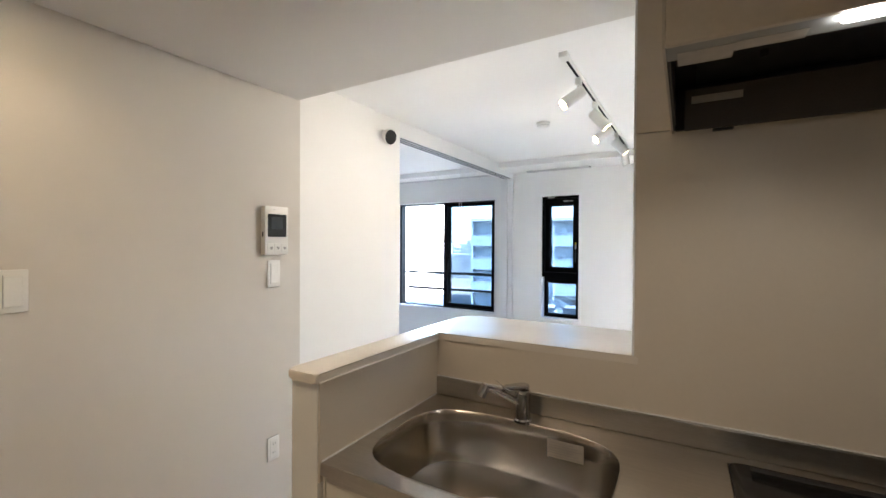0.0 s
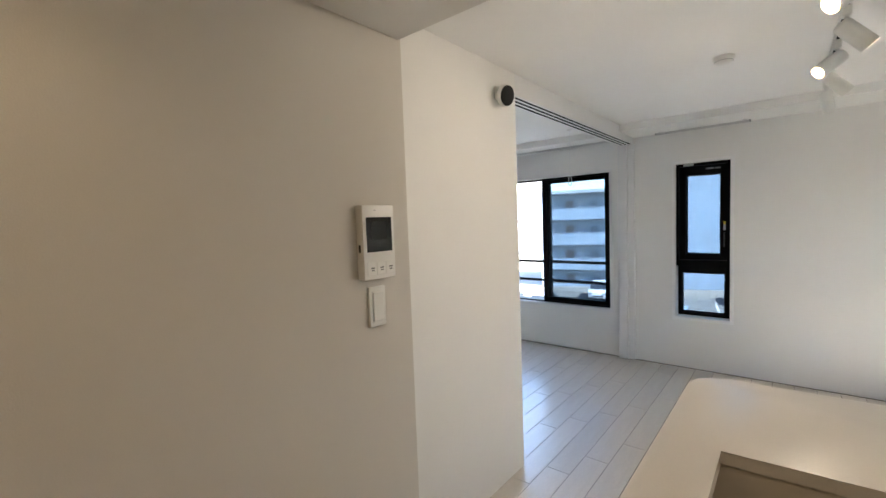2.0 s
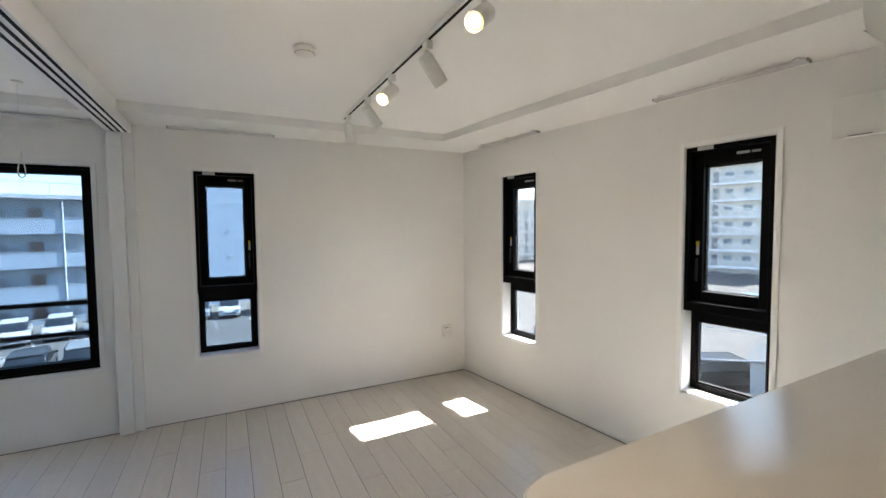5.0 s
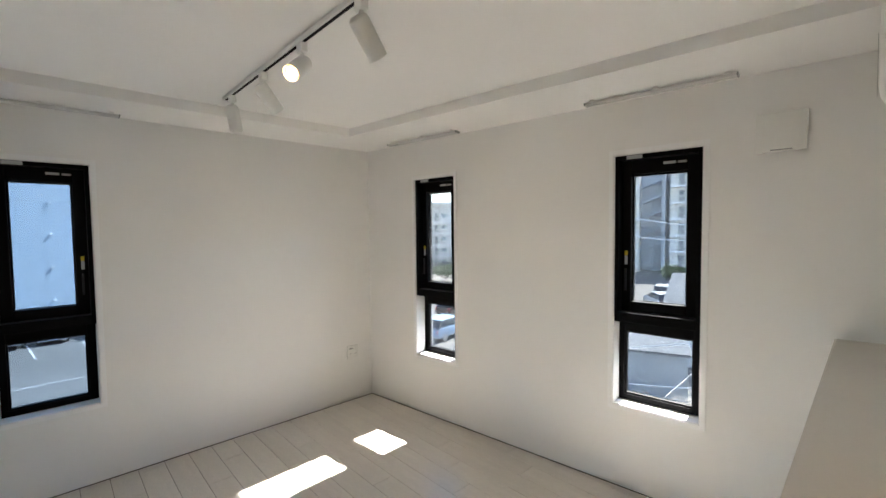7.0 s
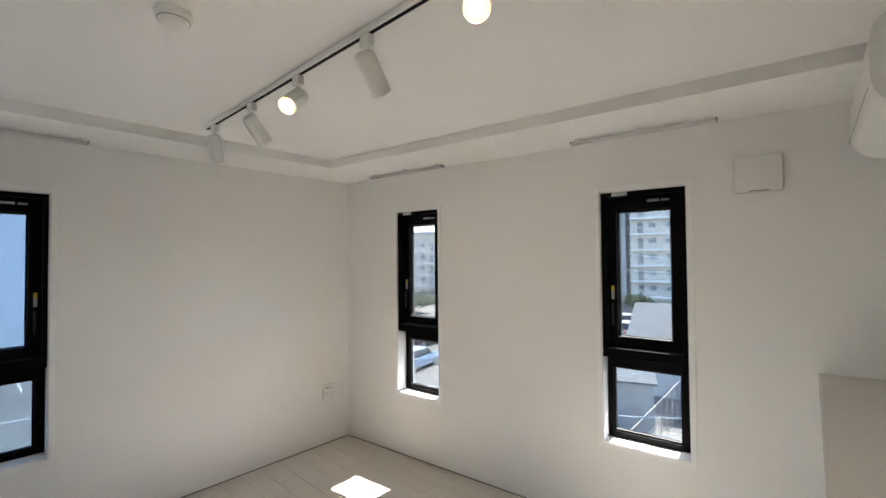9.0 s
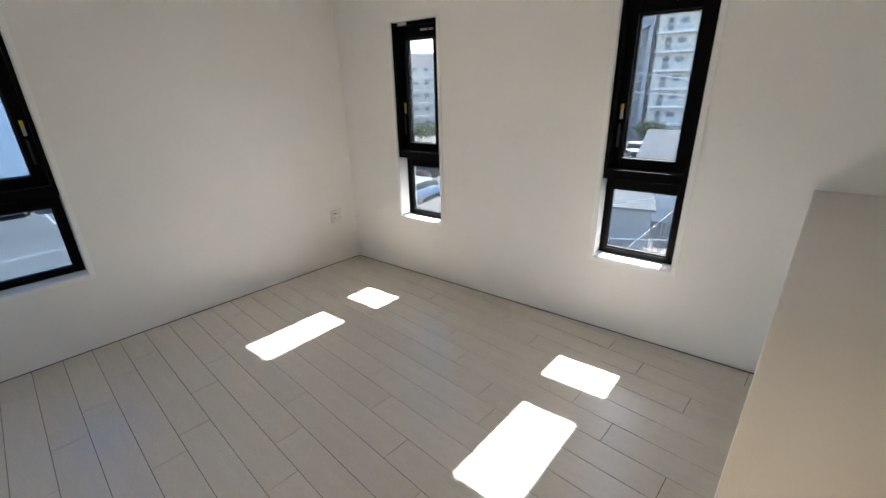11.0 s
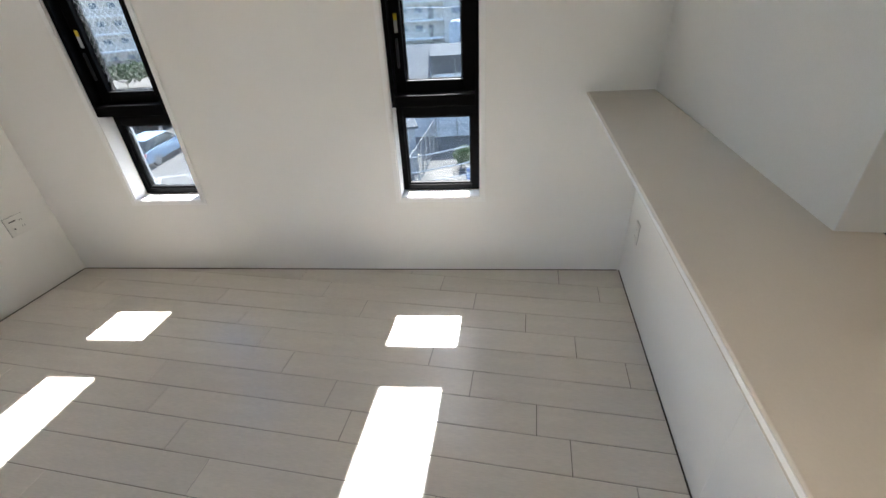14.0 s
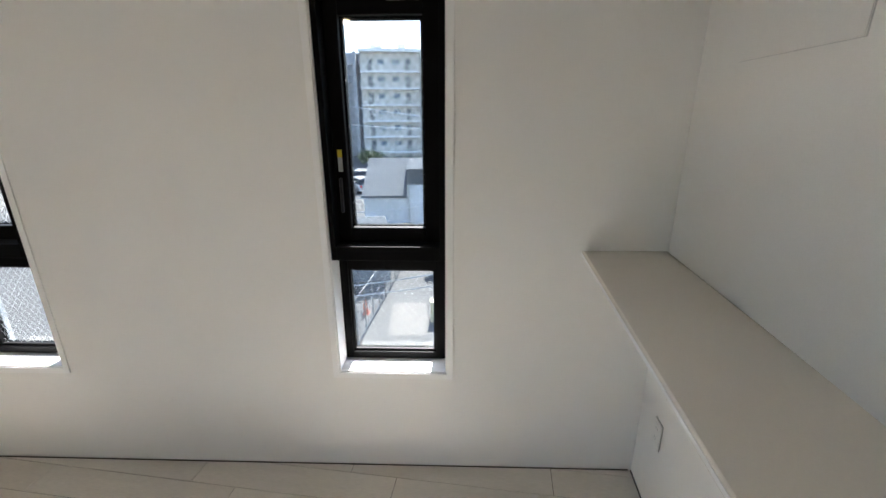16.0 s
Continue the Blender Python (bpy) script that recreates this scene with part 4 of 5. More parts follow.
parking_line(polar(36, 33, GZ + 0.025), polar(60, 33, GZ + 0.025))

# north building with access galleries
NB = thing("gallery_apartment_building", Matrix.Translation((-14.0, 48.1, GZ)) @ pose(0, 0, 0, 0, 0, 16), "pale blue four-storey apartment building with open galleries across the parking lot", "building")
part("wall", box((-9, 1.5, 0), (22, 11, 10.6)), M_FACADE2, NB)
part("end_block", box((5.2, 0, 0), (22, 1.49, 13.5)), M_FACADE, NB, "blank pale blue end wall")
part("end_cap", box((-9.2, 0, 0), (-9.0, 11, 10.9)), M_FACADE, NB)
part("roof", box((-9.3, -0.15, 10.6), (5.19, 11.2, 10.95)), M_SLAB, NB, "flat white roof edge")
for k in range(4):
    zt = 8.95 - 2.85 * k
    part("parapet", box((-9, 0, zt - 1.32), (5.19, 0.14, zt)), M_FACADE, NB, "solid pale blue gallery parapet")
    part("gallery_floor", box((-9, 0.141, zt - 1.32), (5.19, 1.499, zt - 1.14)), M_SLAB, NB)
    part("parapet_cap", box((-9, -0.02, zt + 0.001), (5.19, 0.16, zt + 0.06)), M_GREY, NB, "dark parapet cap")
    for u in (-6.6, -1.7, 2.7):
        part("flat_door", box((u, 1.44, zt - 1.13), (u + 0.92, 1.499, zt + 0.88)), M_DOORBR, NB, "brown flat door")
        part("gallery_lamp", box((u + 0.3, 1.36, zt + 1.0), (u + 0.62, 1.43, zt + 1.07)), M_WHITEP, NB, "small white gallery lamp")
    for u, v in ((-5.2, -4.65), (0.02, 0.4), (1.4, 2.0), (-8.4, -7.9)):
        part("meter_box", box((u, 1.44, zt - 1.13), (v, 1.499, zt + 0.72)), M_WHITEP, NB, "white meter cupboard")
    for u, v in ((-3.9, -3.0), (4.2, 5.0)):
        part("flat_window", box((u, 1.46, zt - 0.25), (v, 1.499, zt + 0.72)), M_WINDARK, NB, "dark gallery window")
part("downpipe", cyl((0.5, -0.07, 1.2), (0.5, -0.07, 10.5), 0.06, n=10), M_WHITEP, NB, "white downpipe")
for k in range(9):
    part("roof_rail_post", cyl((-9 + k * 1.75, 0.1, 10.951), (-9 + k * 1.75, 0.1, 11.95), 0.02, n=6), M_GREY, NB, "thin grey roof rail post")
part("roof_rail", cyl((-9, 0.1, 11.95), (5, 0.1, 11.95), 0.025, n=6), M_GREY, NB, "thin grey roof rail")
for u in (13.7,):
    for z in (10.65, 7.85, 5.0, 2.1):
        part("vent_cap", lathe([(0.13, 0), (0.13, 0.08), (0.06, 0.13)], 12), M_WHITEP, NB, "small white vent cap", m=Matrix.Translation((u, -0.001, z)) @ pose(0, 0, 0, 90))

# east slab blocks
def slab_block(label, m, x0, x1, top, storeys, doors, first):
    """A block of flats: open access galleries with thin white slabs from x0 to x1, the roof at top."""
    eb = thing("slab_apartment_block", m, label, "building")
    part("wall", box((x0, 0.0, 0), (x1, 11, top)), M_TOWER, eb)
    part("roof", box((x0 - 0.2, -1.3, top), (x1, 11, top + 0.45)), M_SLABW, eb, "pale flat roof")
    for f in range(storeys):
        z = top - first - 2.72 * f
        part("gallery_slab", box((x0 - 0.1, -1.25, z - 0.16), (x1, -0.002, z + 0.12)), M_SLABW, eb, "white gallery slab")
        part("handrail", cyl((x0, -1.2, z + 1.05), (x1, -1.2, z + 1.05), 0.03, n=5), M_SLABW, eb, "thin handrail")
        for u in doors:
            part("flat_door", box((u, -0.04, z + 0.13), (u + 0.85, -0.001, z + 2.05)), M_FLATDOOR, eb, "grey flat door")
            part("transom", box((u, -0.08, z + 1.35), (u + 0.85, -0.041, z + 2.0)), M_WINDARK, eb, "dark opening over the door")
            for du in (1.7, 4.3):
                if u + du + 1.1 < x1:
                    part("flat_window", box((u + du, -0.04, z + 1.15), (u + du + 1.15, -0.001, z + 1.95)), M_FLATWIN, eb, "pale grey flat window")
    return eb


M_FLATDOOR = mat("far_door_grey", (0.24, 0.23, 0.23), 0.5, grain=0.05)
M_FLATWIN = mat("far_window_pale", (0.20, 0.25, 0.31), 0.2, grain=0.06)
BO = (-0.5, 2.1)
EB = slab_block("pale beige eight-storey apartment block with white galleries in the distance", Matrix.Translation(polar(75, 80, -9.0, BO)) @ pose(0, 0, 0, 0, 0, -75), -4.6, 5.6, 20.4, 7, (-3.4, 3.1), 3.1)
part("side_wing", box((5.61, -1.3, 0), (22, 11, 20.6)), M_TOWER, EB, "plain pale wing")
for f in range(7):
    for u in (6.9, 12.0, 16.5):
        part("flat_window", box((u, -1.34, 18.1 - 2.72 * f), (u + 1.6, -1.301, 19.1 - 2.72 * f)), M_FLATWIN, EB, "pale grey flat window")
part("stair_block", box((-9.38, 3.0, 0), (-4.61, 10, 20.6)), M_TOWER2, EB, "grey recessed stair block")
part("stair_shaft", box((-6.0, 0.6, 0), (-5.4, 2.9, 20.6)), M_TOWER2, EB)
for f in range(7):
    z = 17.3 - 2.72 * f
    part("stair_flight", prism([(-9.3, z), (-6.1, z + 1.36), (-6.1, z + 1.6), (-9.3, z + 0.24)], 1.0, 2.4, axis="y"), M_SLAB, EB, "slanted stair flight")
slab_block("pale beige wing of apartments with long white galleries in the distance", Matrix.Translation(polar(75, 80, -9.0, BO)) @ pose(0, 0, 0, 0, 0, -75), -36.0, -9.4, 20.4, 7, (-34.5, -27.9, -21.3, -14.7), 3.1)
for u0, u1, h in ((-2.9, -0.9, 22.0), (2.0, 3.3, 22.1), (6.4, 8.4, 21.4)):
    part("roof_tank", box((u0, 3, 20.86), (u1, 5, h)), M_TOWER, EB, "square roof tank")
slab_block("pale apartment block with long white galleries far behind the parking lot", Matrix.Translation(polar(40, 100, -9.0, BO)) @ pose(0, 0, 0, 0, 0, -40), -11.5, 24.0, 16.6, 5, (-9.8, -3.2, 3.4, 10.0, 16.6), 4.3)

# nearer low houses on the east
sh = thing("white_storage_house", Matrix.Translation(polar(77.5, 26, GZ, BO)) @ pose(0, 0, 0, 0, 0, -77.5), "low white house with a pale flat roof", "house")
part("wall", box((-0.25, 0, 0), (3.6, 6, 4.55)), M_WHITEP, sh)
part("low_wall", box((-2.9, 0.3, 0), (-0.26, 6, 2.9)), M_WHITEP, sh)
part("roof", prism([(-0.2, 3.0), (6.2, 4.6), (6.2, 4.75), (-0.2, 3.15)], -3.0, -0.27, axis="x"), M_ROOFW, sh, "sloping pale roof")
part("roof", box((-0.26, -0.15, 4.552), (3.8, 6.2, 4.72)), M_ROOFW, sh, "pale flat roof")
part("wall_band", box((-0.24, -0.03, 3.75), (3.6, -0.001, 4.54)), M_ROOFW, sh, "paler upper band")
for u in (-0.15, 1.15, 2.2):
    part("downpipe", cyl((u, -0.08, 0.1), (u, -0.08, 4.5), 0.04, n=8), M_GREY, sh, "thin grey downpipe")
sh = thing("grey_shed", Matrix.Translation(polar(70.6, 20.0, GZ, BO)) @ pose(0, 0, 0, 0, 0, -70), "low grey shed with a pale flat roof", "shed")
part("wall", box((-1.9, 0, 0), (1.25, 3.4, 2.35)), M_ROOFG, sh)
part("roof", box((-2.05, -0.15, 2.351), (1.4, 3.6, 2.45)), M_ROOFW, sh, "pale flat roof")
tk = thing("blue_water_tank", Matrix.Translation(polar(80.4, 34, GZ, BO)), "pale blue domed water tank behind the white house", "tank")
part("shell", lathe([(0.55, 0), (0.55, 5.6), (0.48, 5.85), (0.3, 6.0), (0.05, 6.05)], 20), M_FACADE, tk, smooth=True)
bx = thing("small_white_building", Matrix.Translation(polar(81.6, 33, GZ, BO)) @ pose(0, 0, 0, 0, 0, -80), "small white building with a low parapet", "building")
part("wall", box((-0.3, 0, 0), (3, 4, 4.7)), M_WHITEP, bx)
part("roof", box((-0.4, -0.1, 4.701), (3.1, 4.1, 4.85)), M_CREAM, bx, "pale brownish roof edge")


# ---- cars, fence, plants, cables ----
def car(label, m, paint, kind="car", l=4.3, w=1.72, h=1.5):
    """A small car, its middle at the origin, its nose to +x."""
    c = thing(kind, m, label, "car", "parked cars")
    hl = l / 2
    side = rounded([(-hl, 0.30), (hl, 0.28), (hl, 0.62), (hl - 0.25, 0.86), (hl - 1.05, 0.98), (-hl + 0.35, 0.98), (-hl, 0.85)], [0.12, 0.12, 0.15, 0.15, 0.2, 0.1, 0.15], 3)
    part("body", prism(side, -w / 2, w / 2, 0.09, 2, axis="y"), paint, c, smooth=True)
    cabin = [(-hl + 0.12, 0.95), (hl - 1.0, 0.95), (hl - 1.75, h - 0.03), (-hl + 0.5, h - 0.03)]
    part("cabin_glass", prism(rounded(cabin, [0.05, 0.1, 0.2, 0.25], 3), -w / 2 + 0.10, w / 2 - 0.10, 0.06, 2, axis="y"), M_CARGLASS, c, "dark car windows", smooth=True)
    part("car_roof", prism(rounded([(-hl + 0.48, -w / 2 + 0.16), (hl - 1.72, -w / 2 + 0.16), (hl - 1.72, w / 2 - 0.16), (-hl + 0.48, w / 2 - 0.16)], [0.1] * 4, 3), h - 0.06, h, 0.02, 1), paint, c, smooth=True)
    for x in (hl - 0.80, -hl + 0.72):
        for s in (-1, 1):
            wh = part("wheel", cyl((x, s * (w / 2 - 0.17), 0.31), (x, s * (w / 2 + 0.01), 0.31), 0.31, n=18), M_TYRE, c, "black wheel")
            part("rim", cyl((x, s * (w / 2 + 0.011), 0.31), (x, s * (w / 2 + 0.02), 0.31), 0.20, n=14), M_RIM, wh, "silver rim")
    for s in (-1, 1):
        part("headlight", box((hl - 0.18, s * (w / 2 - 0.10), 0.66), (hl + 0.005, s * (w / 2 - 0.42), 0.80), 0.03), M_RIM, c, "clear headlight")
        part("tail_light", box((-hl - 0.005, s * (w / 2 - 0.06), 0.62), (-hl + 0.1, s * (w / 2 - 0.24), 0.88), 0.02), M_RED, c, "red tail light")
        part("mirror", box((hl - 1.45, s * (w / 2 - 0.02), 0.95), (hl - 1.3, s * (w / 2 + 0.15), 1.07), 0.03), paint, c)
    part("grille", box((hl - 0.02, -0.45, 0.42), (hl + 0.008, 0.45, 0.56), 0.01), M_DARK, c, "dark grille")
    part("number_plate", box((hl + 0.009, -0.17, 0.34), (hl + 0.015, 0.17, 0.41)), M_WHITEP, c, "white number plate")
    return c


P_WHITE = mat("car_white", (0.45, 0.46, 0.47), 0.2, grain=0.01, stain=0.03)
P_BLACK = mat("car_black", (0.015, 0.017, 0.02), 0.12, grain=0.02)
P_SILVER = mat("car_silver", (0.40, 0.42, 0.44), 0.22, 0.6, grain=0.02)
P_BLUE = mat("car_blue", (0.24, 0.36, 0.50), 0.2, 0.2, grain=0.02)
P_RED = mat("car_red", (0.32, 0.03, 0.03), 0.2, grain=0.02)
CARS = [
    (-19.5, 42, -75, P_WHITE, "white"), (-16.2, 42, -78, P_WHITE, "white"), (-13.0, 42, -80, P_SILVER, "silver"),
    (-18.6, 31.5, 100, P_BLACK, "black"), (-14.6, 31.5, 100, P_SILVER, "silver"), (-22.5, 32, 100, P_WHITE, "white"),
    (-0.6, 43, -90, P_WHITE, "white"), (-3.8, 43, -90, P_SILVER, "silver"), (3.2, 43, -90, P_SILVER, "silver"),
    (-26.5, 36, 100, P_SILVER, "silver"), (-31, 36, 100, P_BLACK, "black"), (-35, 38, 100, P_WHITE, "white"), (-10.5, 31.5, 96, P_BLUE, "blue"),
    (42.9, 30.8, 10, P_BLUE, "light blue"), (44.3, 39.0, 10, P_BLACK, "black"), (62.0, 24.0, -28, P_BLACK, "black"), (70.6, 52.0, 15, P_WHITE, "white"),
    (53.0, 47, 10, P_SILVER, "silver"), (58.0, 50, 10, P_WHITE, "white"), (64.0, 48, 20, P_BLUE, "blue"), (70.2, 46, 40, P_WHITE, "white"),
]
for az, dist, turn, paint, colour in CARS:
    car(f"{colour} parked car on the asphalt parking lot", Matrix.Translation(polar(az, dist, GZ + 0.025)) @ pose(0, 0, 0, 0, 0, turn), paint)


def leaf_clump(bm, centre, radii, count, size, rng):
    for _ in range(count):
        d = Vector((rng.gauss(0, 1), rng.gauss(0, 1), rng.gauss(0, 1))).normalized()
        r = rng.uniform(0.55, 1.0) * (1 + 0.18 * math.sin(5 * d.x + 3 * d.z) + 0.12 * math.sin(7 * d.y))
        p = Vector(centre) + Vector((d.x * radii[0] * r, d.y * radii[1] * r, d.z * radii[2] * r))
        a = Vector((rng.gauss(0, 1), rng.gauss(0, 1), rng.gauss(0, 1))).normalized() * size
        b = a.cross(Vector((rng.gauss(0, 1), rng.gauss(0, 1), rng.gauss(0, 1)))).normalized() * size * 0.6
        bm.faces.new([bm.verts.new(p + v) for v in (a, b, -a, -b)])


def tree(label, at, trunk_h, radii, count, size, seed, kind="tree"):
    rng = random.Random(seed)
    t = thing(kind, Matrix.Translation(at), label, "tree" if kind == "tree" else "bush")
    bm = cyl((0, 0, 0), (0.05, 0.02, trunk_h), 0.05 + 0.03 * trunk_h, 0.03 + 0.01 * trunk_h, 8)
    for k in range(6):
        a = k * 1.05
        add_cyl(bm, (0.03, 0.01, trunk_h * (0.6 + 0.06 * k)), (math.cos(a) * radii[0] * 0.6, math.sin(a) * radii[1] * 0.6, trunk_h + radii[2] * (0.3 + 0.1 * k)), 0.03, 0.012, 6)
    part("trunk", bm, M_BARK, t)
    bm = bmesh.new()
    for k in range(7):
        c = (rng.uniform(-0.45, 0.45) * radii[0], rng.uniform(-0.45, 0.45) * radii[1], trunk_h + radii[2] * rng.uniform(0.4, 1.2))
        leaf_clump(bm, c, [r * rng.uniform(0.4, 0.65) for r in radii], count // 7, size, rng)
    me = bpy.data.meshes.new("crown")
    bm.to_mesh(me)
    bm.free()
    me.materials.append(M_LEAF)
    crown = new("crown", me)
    crown.parent = t
    tagged(crown, "small green leaves")
    return t


tree("round green shrub beside the paved yard", polar(80.4, 20.6, GZ, BO), 0.35, (0.75, 0.75, 0.6), 1600, 0.05, 3, "shrub")
tree("dark green shrub hedge beside the parking lot", polar(72.4, 60, GZ, BO), 0.7, (3.0, 2.2, 1.5), 2600, 0.16, 4, "shrub")
tree("light green tree far behind the parking lot", polar(43.3, 62, GZ, BO), 0.8, (3.2, 3.0, 1.2), 2600, 0.2, 6)
tree("green tree far behind the parking lot", polar(34.5, 66, GZ, BO), 1.0, (3.5, 3.0, 1.6), 2200, 0.2, 7)

yard = structure(link_mesh("paved_yard", prism([tuple(polar(68, 9).xy), tuple(polar(68, 30).xy), tuple(polar(92, 30).xy), tuple(polar(92, 8).xy)], GZ + 0.03, GZ + 0.05), M_CONCRETE), "pale concrete yard and path")
cb = thing("cream_cabinet", Matrix.Translation(polar(80.5, 15.6, GZ + 0.05, BO)) @ pose(0, 0, 0, 0, 0, -80), "cream outdoor cabinet in the yard", "cabinet")
part("body", box((-0.2, -0.2, 0), (0.2, 0.2, 0.85), 0.02), M_CREAM, cb)
part("lid", box((-0.21, -0.21, 0.851), (0.21, 0.21, 0.88), 0.01), M_CREAM, cb)
bs = thing("striped_banner", Matrix.Translation(polar(81.7, 16.2, GZ + 0.05, BO)) @ pose(0, 0, 0, 0, 0, -80), "blue and white striped upright banner on a stand in the yard", "banner")
part("pole", cyl((-0.2, 0, 0), (-0.2, 0, 1.7), 0.015, n=8), M_GREY, bs)
part("cloth", box((-0.18, -0.004, 0.25), (0.2, 0.004, 1.65)), M_WHITEP, bs, "white cloth")
for k in range(7):
    part("stripe", box((-0.18, -0.0062, 0.32 + k * 0.19), (0.2, -0.0043, 0.42 + k * 0.19)), M_BLUE, bs, "blue stripe")
for az, dist, turn in ((68.6, 18.2, 10), (69.6, 18.8, 35)):
    bk = thing("bicycle", Matrix.Translation(polar(az, dist, GZ + 0.05, BO)) @ pose(0, 0, 0, 0, 0, turn), "dark bicycle parked beside the shed", "bicycle", "bicycles")
    for x in (-0.52, 0.52):
        part("wheel", tube([(x + 0.33 * math.cos(t), 0, 0.34 + 0.33 * math.sin(t)) for t in (2 * math.pi * k / 16 for k in range(17))], 0.018, 5), M_TYRE, bk, "black wheel")
    bm = bmesh.new()
    for p, q in (((-0.52, 0, 0.34), (-0.15, 0, 0.80)), ((-0.52, 0, 0.34), (0.0, 0, 0.30)), ((0.0, 0, 0.30), (-0.17, 0, 0.95)), ((-0.1, 0, 0.72), (0.38, 0, 0.78)), ((0.0, 0, 0.30), (0.38, 0, 0.72)), ((0.52, 0, 0.34), (0.36, 0, 1.0))):
        add_cyl(bm, p, q, 0.016, n=6)
    part("bicycle_frame", bm, M_GREY, bk)
    part("saddle", box((-0.30, -0.07, 0.94), (-0.05, 0.07, 1.0), 0.02), M_DARK, bk, "dark saddle")
    part("handlebar", cyl((0.34, -0.28, 1.02), (0.34, 0.28, 1.02), 0.014, n=6), M_GREY, bk)
fence = thing("mesh_fence", pose(0, 0, 0), "grey metal mesh fence with posts along the yard", "fence")
fa, fb = polar(76.5, 25, GZ + 0.02), polar(66.0, 13.5, GZ + 0.02)
FN = 12
for k in range(FN + 1):
    p = fa.lerp(fb, k / FN)
    part("post", cyl(p, p + Vector((0, 0, 1.8)), 0.025, n=8), M_GREY, fence)
for z in (0.1, 0.95, 1.78):
    part("rail", cyl(fa + Vector((0, 0, z)), fb + Vector((0, 0, z)), 0.018, n=6), M_GREY, fence)
bm = bmesh.new()
L = (fb - fa).length
u = (fb - fa).normalized()
for s_ in (1, -1):
    c = -1.8
    while c < L + 1.8:
        a0, a1 = c, c + 1.7
        pa, pb = (a0, 0.1 if s_ > 0 else 1.78), (a1, 1.78 if s_ > 0 else 0.1)
        if 0 <= a0 and a1 <= L:
            add_cyl(bm, fa + u * pa[0] + Vector((0, 0, pa[1])), fa + u * pb[0] + Vector((0, 0, pb[1])), 0.003, n=3, caps=False)
        c += 0.12
part("mesh_panel", bm, M_GREY, fence, "diamond wire netting", kind="stuff")
cone = thing("traffic_cone", Matrix.Translation(polar(69.0, 16.8, GZ + 0.05)), "orange plastic cone beside the fence", "cone")
part("body", lathe([(0.18, 0), (0.18, 0.03), (0.13, 0.035), (0.03, 0.7), (0.005, 0.71)], 16), M_ORANGE, cone)


def cable(a, b, sag, r, label="thin pale overhead cable outside the windows"):
    a, b = Vector(a), Vector(b)
    pts = [a.lerp(b, t) - Vector((0, 0, 4 * sag * t * (1 - t))) for t in (k / 20 for k in range(21))]
    return tagged(link_mesh("overhead_cable", tube(pts, r, 5), M_WHITEP), label, "cable", "overhead cables")


for a0, d0, z0, a1, d1, z1, sag, r in (
        (50, 20, 3.4, 100, 14, 1.1, 0.5, 0.018), (50, 20, 2.6, 100, 14, 1.6, 0.9, 0.018), (50, 22, -2.6, 100, 14, -0.2, 0.5, 0.018),
        (52, 16, -3.0, 98, 14, 0.3, 0.4, 0.018), (55, 18, -5.2, 100, 12, -1.6, 0.3, 0.02), (55, 18, -5.6, 100, 12, -2.0, 0.3, 0.02),
        (56, 18, -4.5, 100, 12, -1.0, 0.4, 0.02), (50, 22, -0.4, 100, 16, -1.0, 0.9, 0.016)):
    cable(polar(a0, d0, z0), polar(a1, d1, z1), sag, r)
pl = thing("utility_pole", Matrix.Translation(polar(84.5, 24, GZ)), "grey concrete utility pole with cross arms", "pole")
part("pole", cyl((0, 0, 0), (0, 0, 11), 0.17, 0.11, 14), M_CONCRETE, pl)
for z in (9.2, 10.1):
    part("cross_arm", box((-0.9, -0.05, z), (0.9, 0.05, z + 0.1)), M_GREY, pl)

# distant town and low hills on the horizon
rng = random.Random(11)
for k in range(46):
    az = -48 + k * 1.1 if k < 30 else rng.uniform(84, 110)
    dist = rng.uniform(90, 230)
    w, d, h = rng.uniform(8, 22), rng.uniform(8, 14), rng.uniform(4, 9)
    b = thing("distant_house", Matrix.Translation(polar(az, dist, GZ)) @ pose(0, 0, 0, 0, 0, rng.uniform(-20, 20)), "pale low building far off in the town", "building", "distant town")
    part("wall", box((-w / 2, -d / 2, 0), (w / 2, d / 2, h)), M_TOWN, b)
    part("roof", box((-w / 2 - 0.3, -d / 2 - 0.3, h), (w / 2 + 0.3, d / 2 + 0.3, h + 0.4)), M_SLAB, b, "pale roof")
    for j in range(int(w / 4)):
        part("window", box((-w / 2 + 1 + j * 4, -d / 2 - 0.05, h * 0.55), (-w / 2 + 2.6 + j * 4, -d / 2 - 0.001, h * 0.75)), M_WINDARK, b, "dark window")
bm = bmesh.new()
prev = None
for k in range(121):
    az = -180 + 3 * k
    h = 8 + 6 * math.sin(k * 0.37) + 4 * math.sin(k * 0.91 + 1)
    p, q = polar(az, 620, GZ - 1), polar(az, 620, GZ + max(h, 3) * 1.5)
    cur = (bm.verts.new(p), bm.verts.new(q))
    if prev:
        bm.faces.new((prev[0], cur[0], cur[1], prev[1]))
    prev = cur
structure(link_mesh("backdrop", bm, M_HILL), "low hazy hills on the horizon")

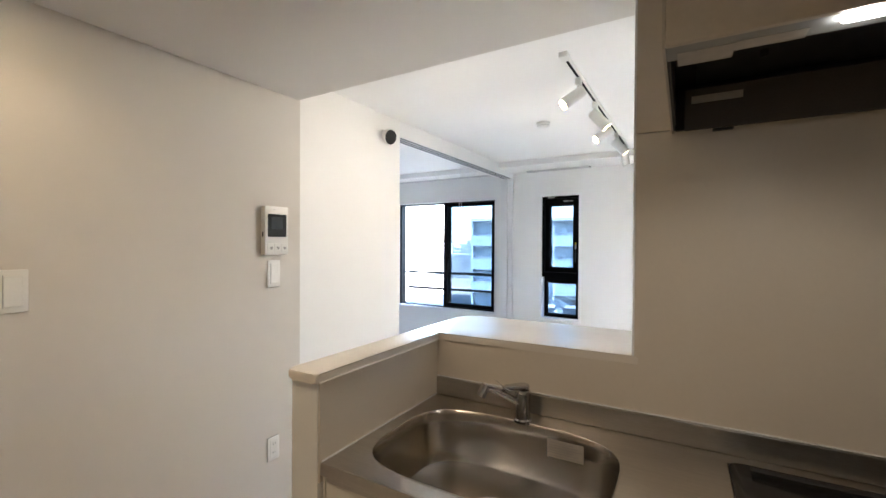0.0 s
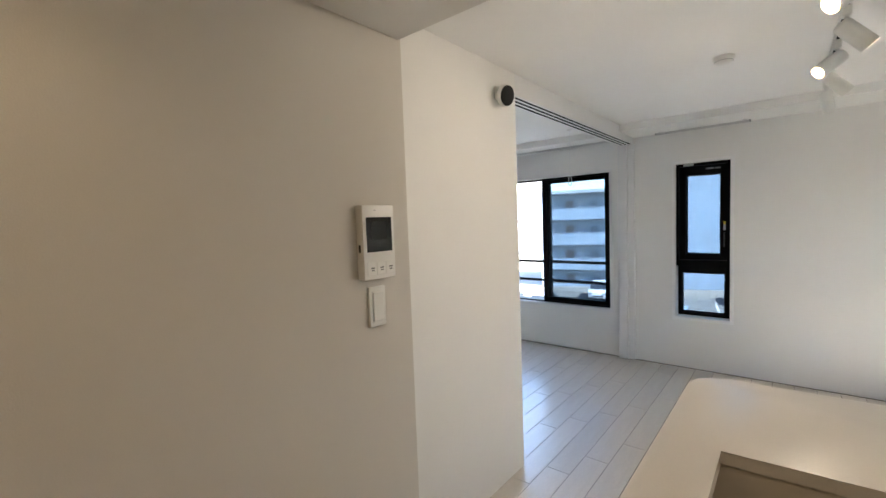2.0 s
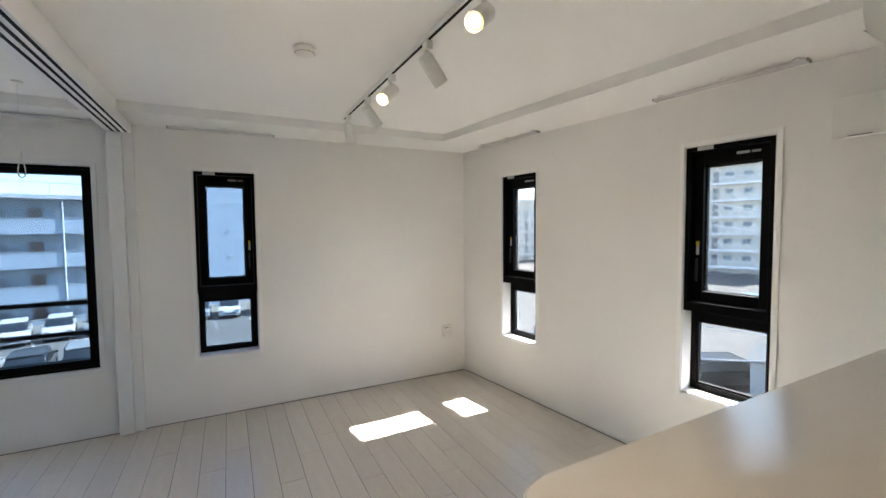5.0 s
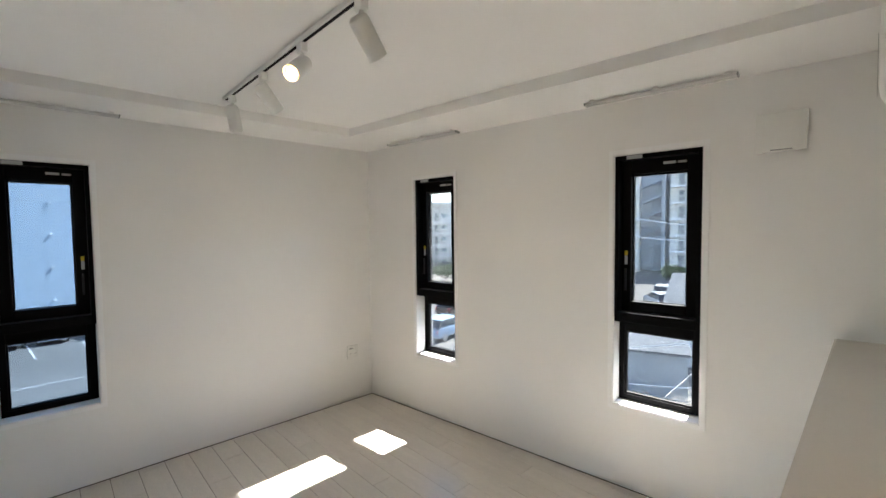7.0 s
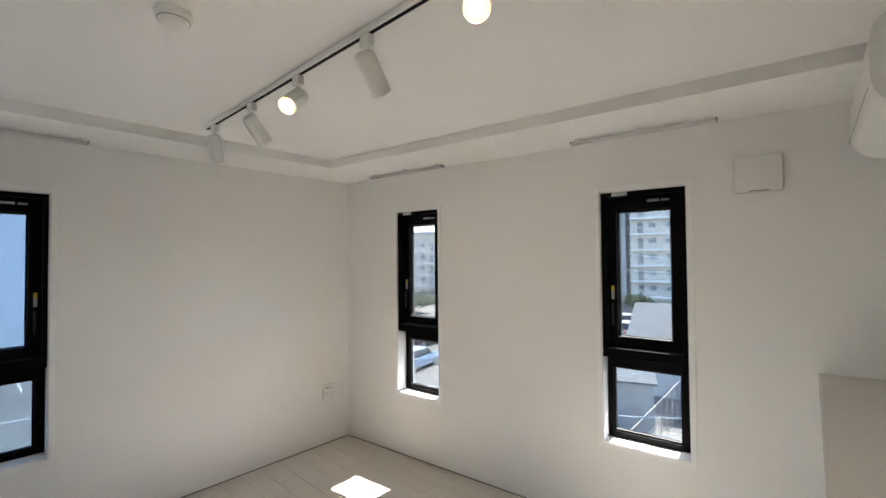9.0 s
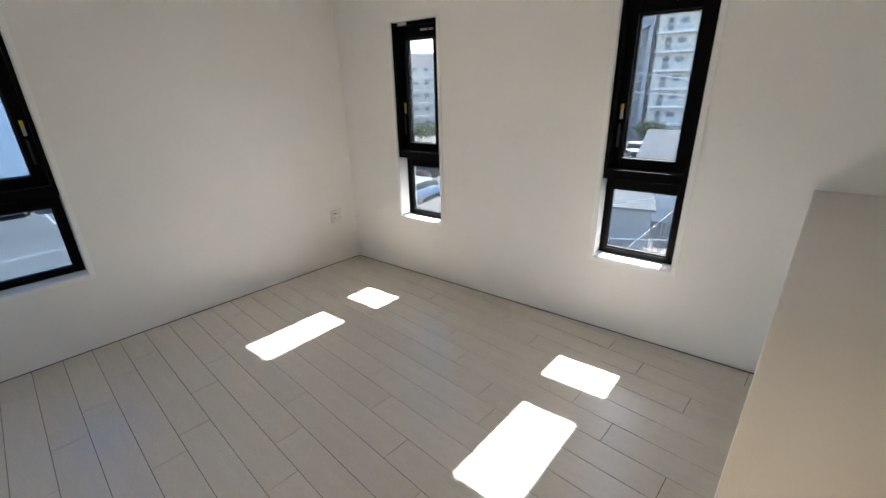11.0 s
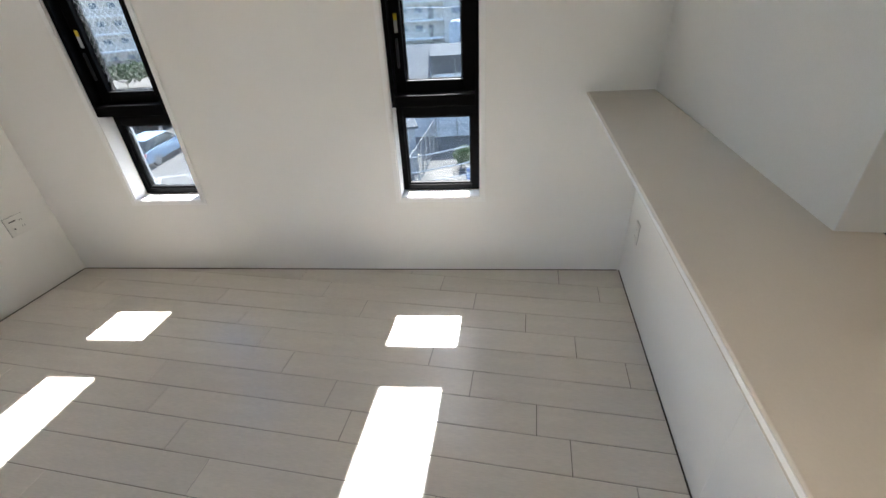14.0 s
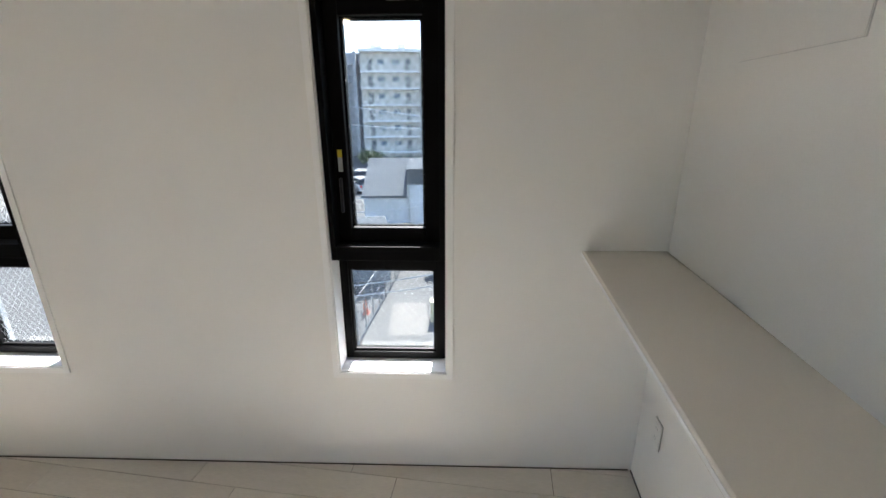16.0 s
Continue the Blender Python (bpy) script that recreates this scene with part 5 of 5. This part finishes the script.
# ---- floors ----
bm = bmesh.new()
add_box(bm, (-4.69, N_WALL - 0.0055, 0.0005), (1.345, N_WALL - 0.0003, 0.0045))
structure(link_mesh("skirting_gap", bm, M_GAP), "thin dark joint between floor and wall")
structure(link_mesh("skirting_gap", box((-0.526, LW + 0.0003, 0.0005), (1.755, LW + 0.0055, 0.0045)), M_GAP, m=K_MAT), "thin dark joint between floor and wall")
structure(link_mesh("skirting_gap", box((0.01, -0.0055, 0.0005), (3.70, -0.0003, 0.0045)), M_GAP, m=E_MAT), "thin dark joint between floor and wall")
structure(link_mesh("subfloor_kitchen", box((-1.62, -2.0, -0.20), (2.3, 1.5, 0.0)), M_BOARD), "plain pale kitchen floor")
floor = structure(link_mesh("floor", box((-4.7, 1.50, -0.20), (1.95, 5.40, -0.0035)), M_GAP), "floor of pale greige boards")
BW, BL, X0 = 0.1525, 0.944, 0.6465
OFFS = (2.12, 2.42, 2.645, 2.87)
boards = []
k = 8
while X0 + BW * k > -4.55:
    x1 = X0 + BW * k
    x0 = x1 - BW
    off = OFFS[k % 4] + (0.06 if k % 8 > 3 else 0.0)
    y = off - 3 * BL
    while y < 5.30:
        ya, yb = max(y, 1.53), min(y + BL, 5.36)
        y += BL
        if x1 > 1.40:
            yb = min(yb, N_WALL - (x1 - 0.17 - 1.349) / 0.1101 * 0.9939)
        if yb - ya > 0.05:
            boards.append((x0, x1, ya, yb))
    k -= 1
cache = {}


def board_mesh(w, l):
    key = (round(w, 4), round(l, 3))
    if key not in cache:
        bm = bmesh.new()
        g, c = 0.0013, 0.0016
        lo = [bm.verts.new(p) for p in ((g, g, -0.0034), (w - g, g, -0.0034), (w - g, l - g, -0.0034), (g, l - g, -0.0034))]
        mid = [bm.verts.new((v.co.x, v.co.y, -0.0009)) for v in lo]
        top = [bm.verts.new(p) for p in ((g + c, g + c, 0), (w - g - c, g + c, 0), (w - g - c, l - g - c, 0), (g + c, l - g - c, 0))]
        for a, b in ((lo, mid), (mid, top)):
            for i in range(4):
                bm.faces.new((a[i], a[(i + 1) % 4], b[(i + 1) % 4], b[i]))
        bm.faces.new(top)
        me = bpy.data.meshes.new("board")
        bm.to_mesh(me)
        bm.free()
        me.materials.append(M_BOARD)
        cache[key] = me
    return cache[key]


boards.sort(key=lambda b: b[0] < -3.2)
for i, (x0, x1, ya, yb) in enumerate(boards):
    ob = new("board", board_mesh(x1 - x0, yb - ya))
    ob.matrix_basis = Matrix.Translation((x0, ya, 0))
    ob.parent = floor
print("boards", len(boards))
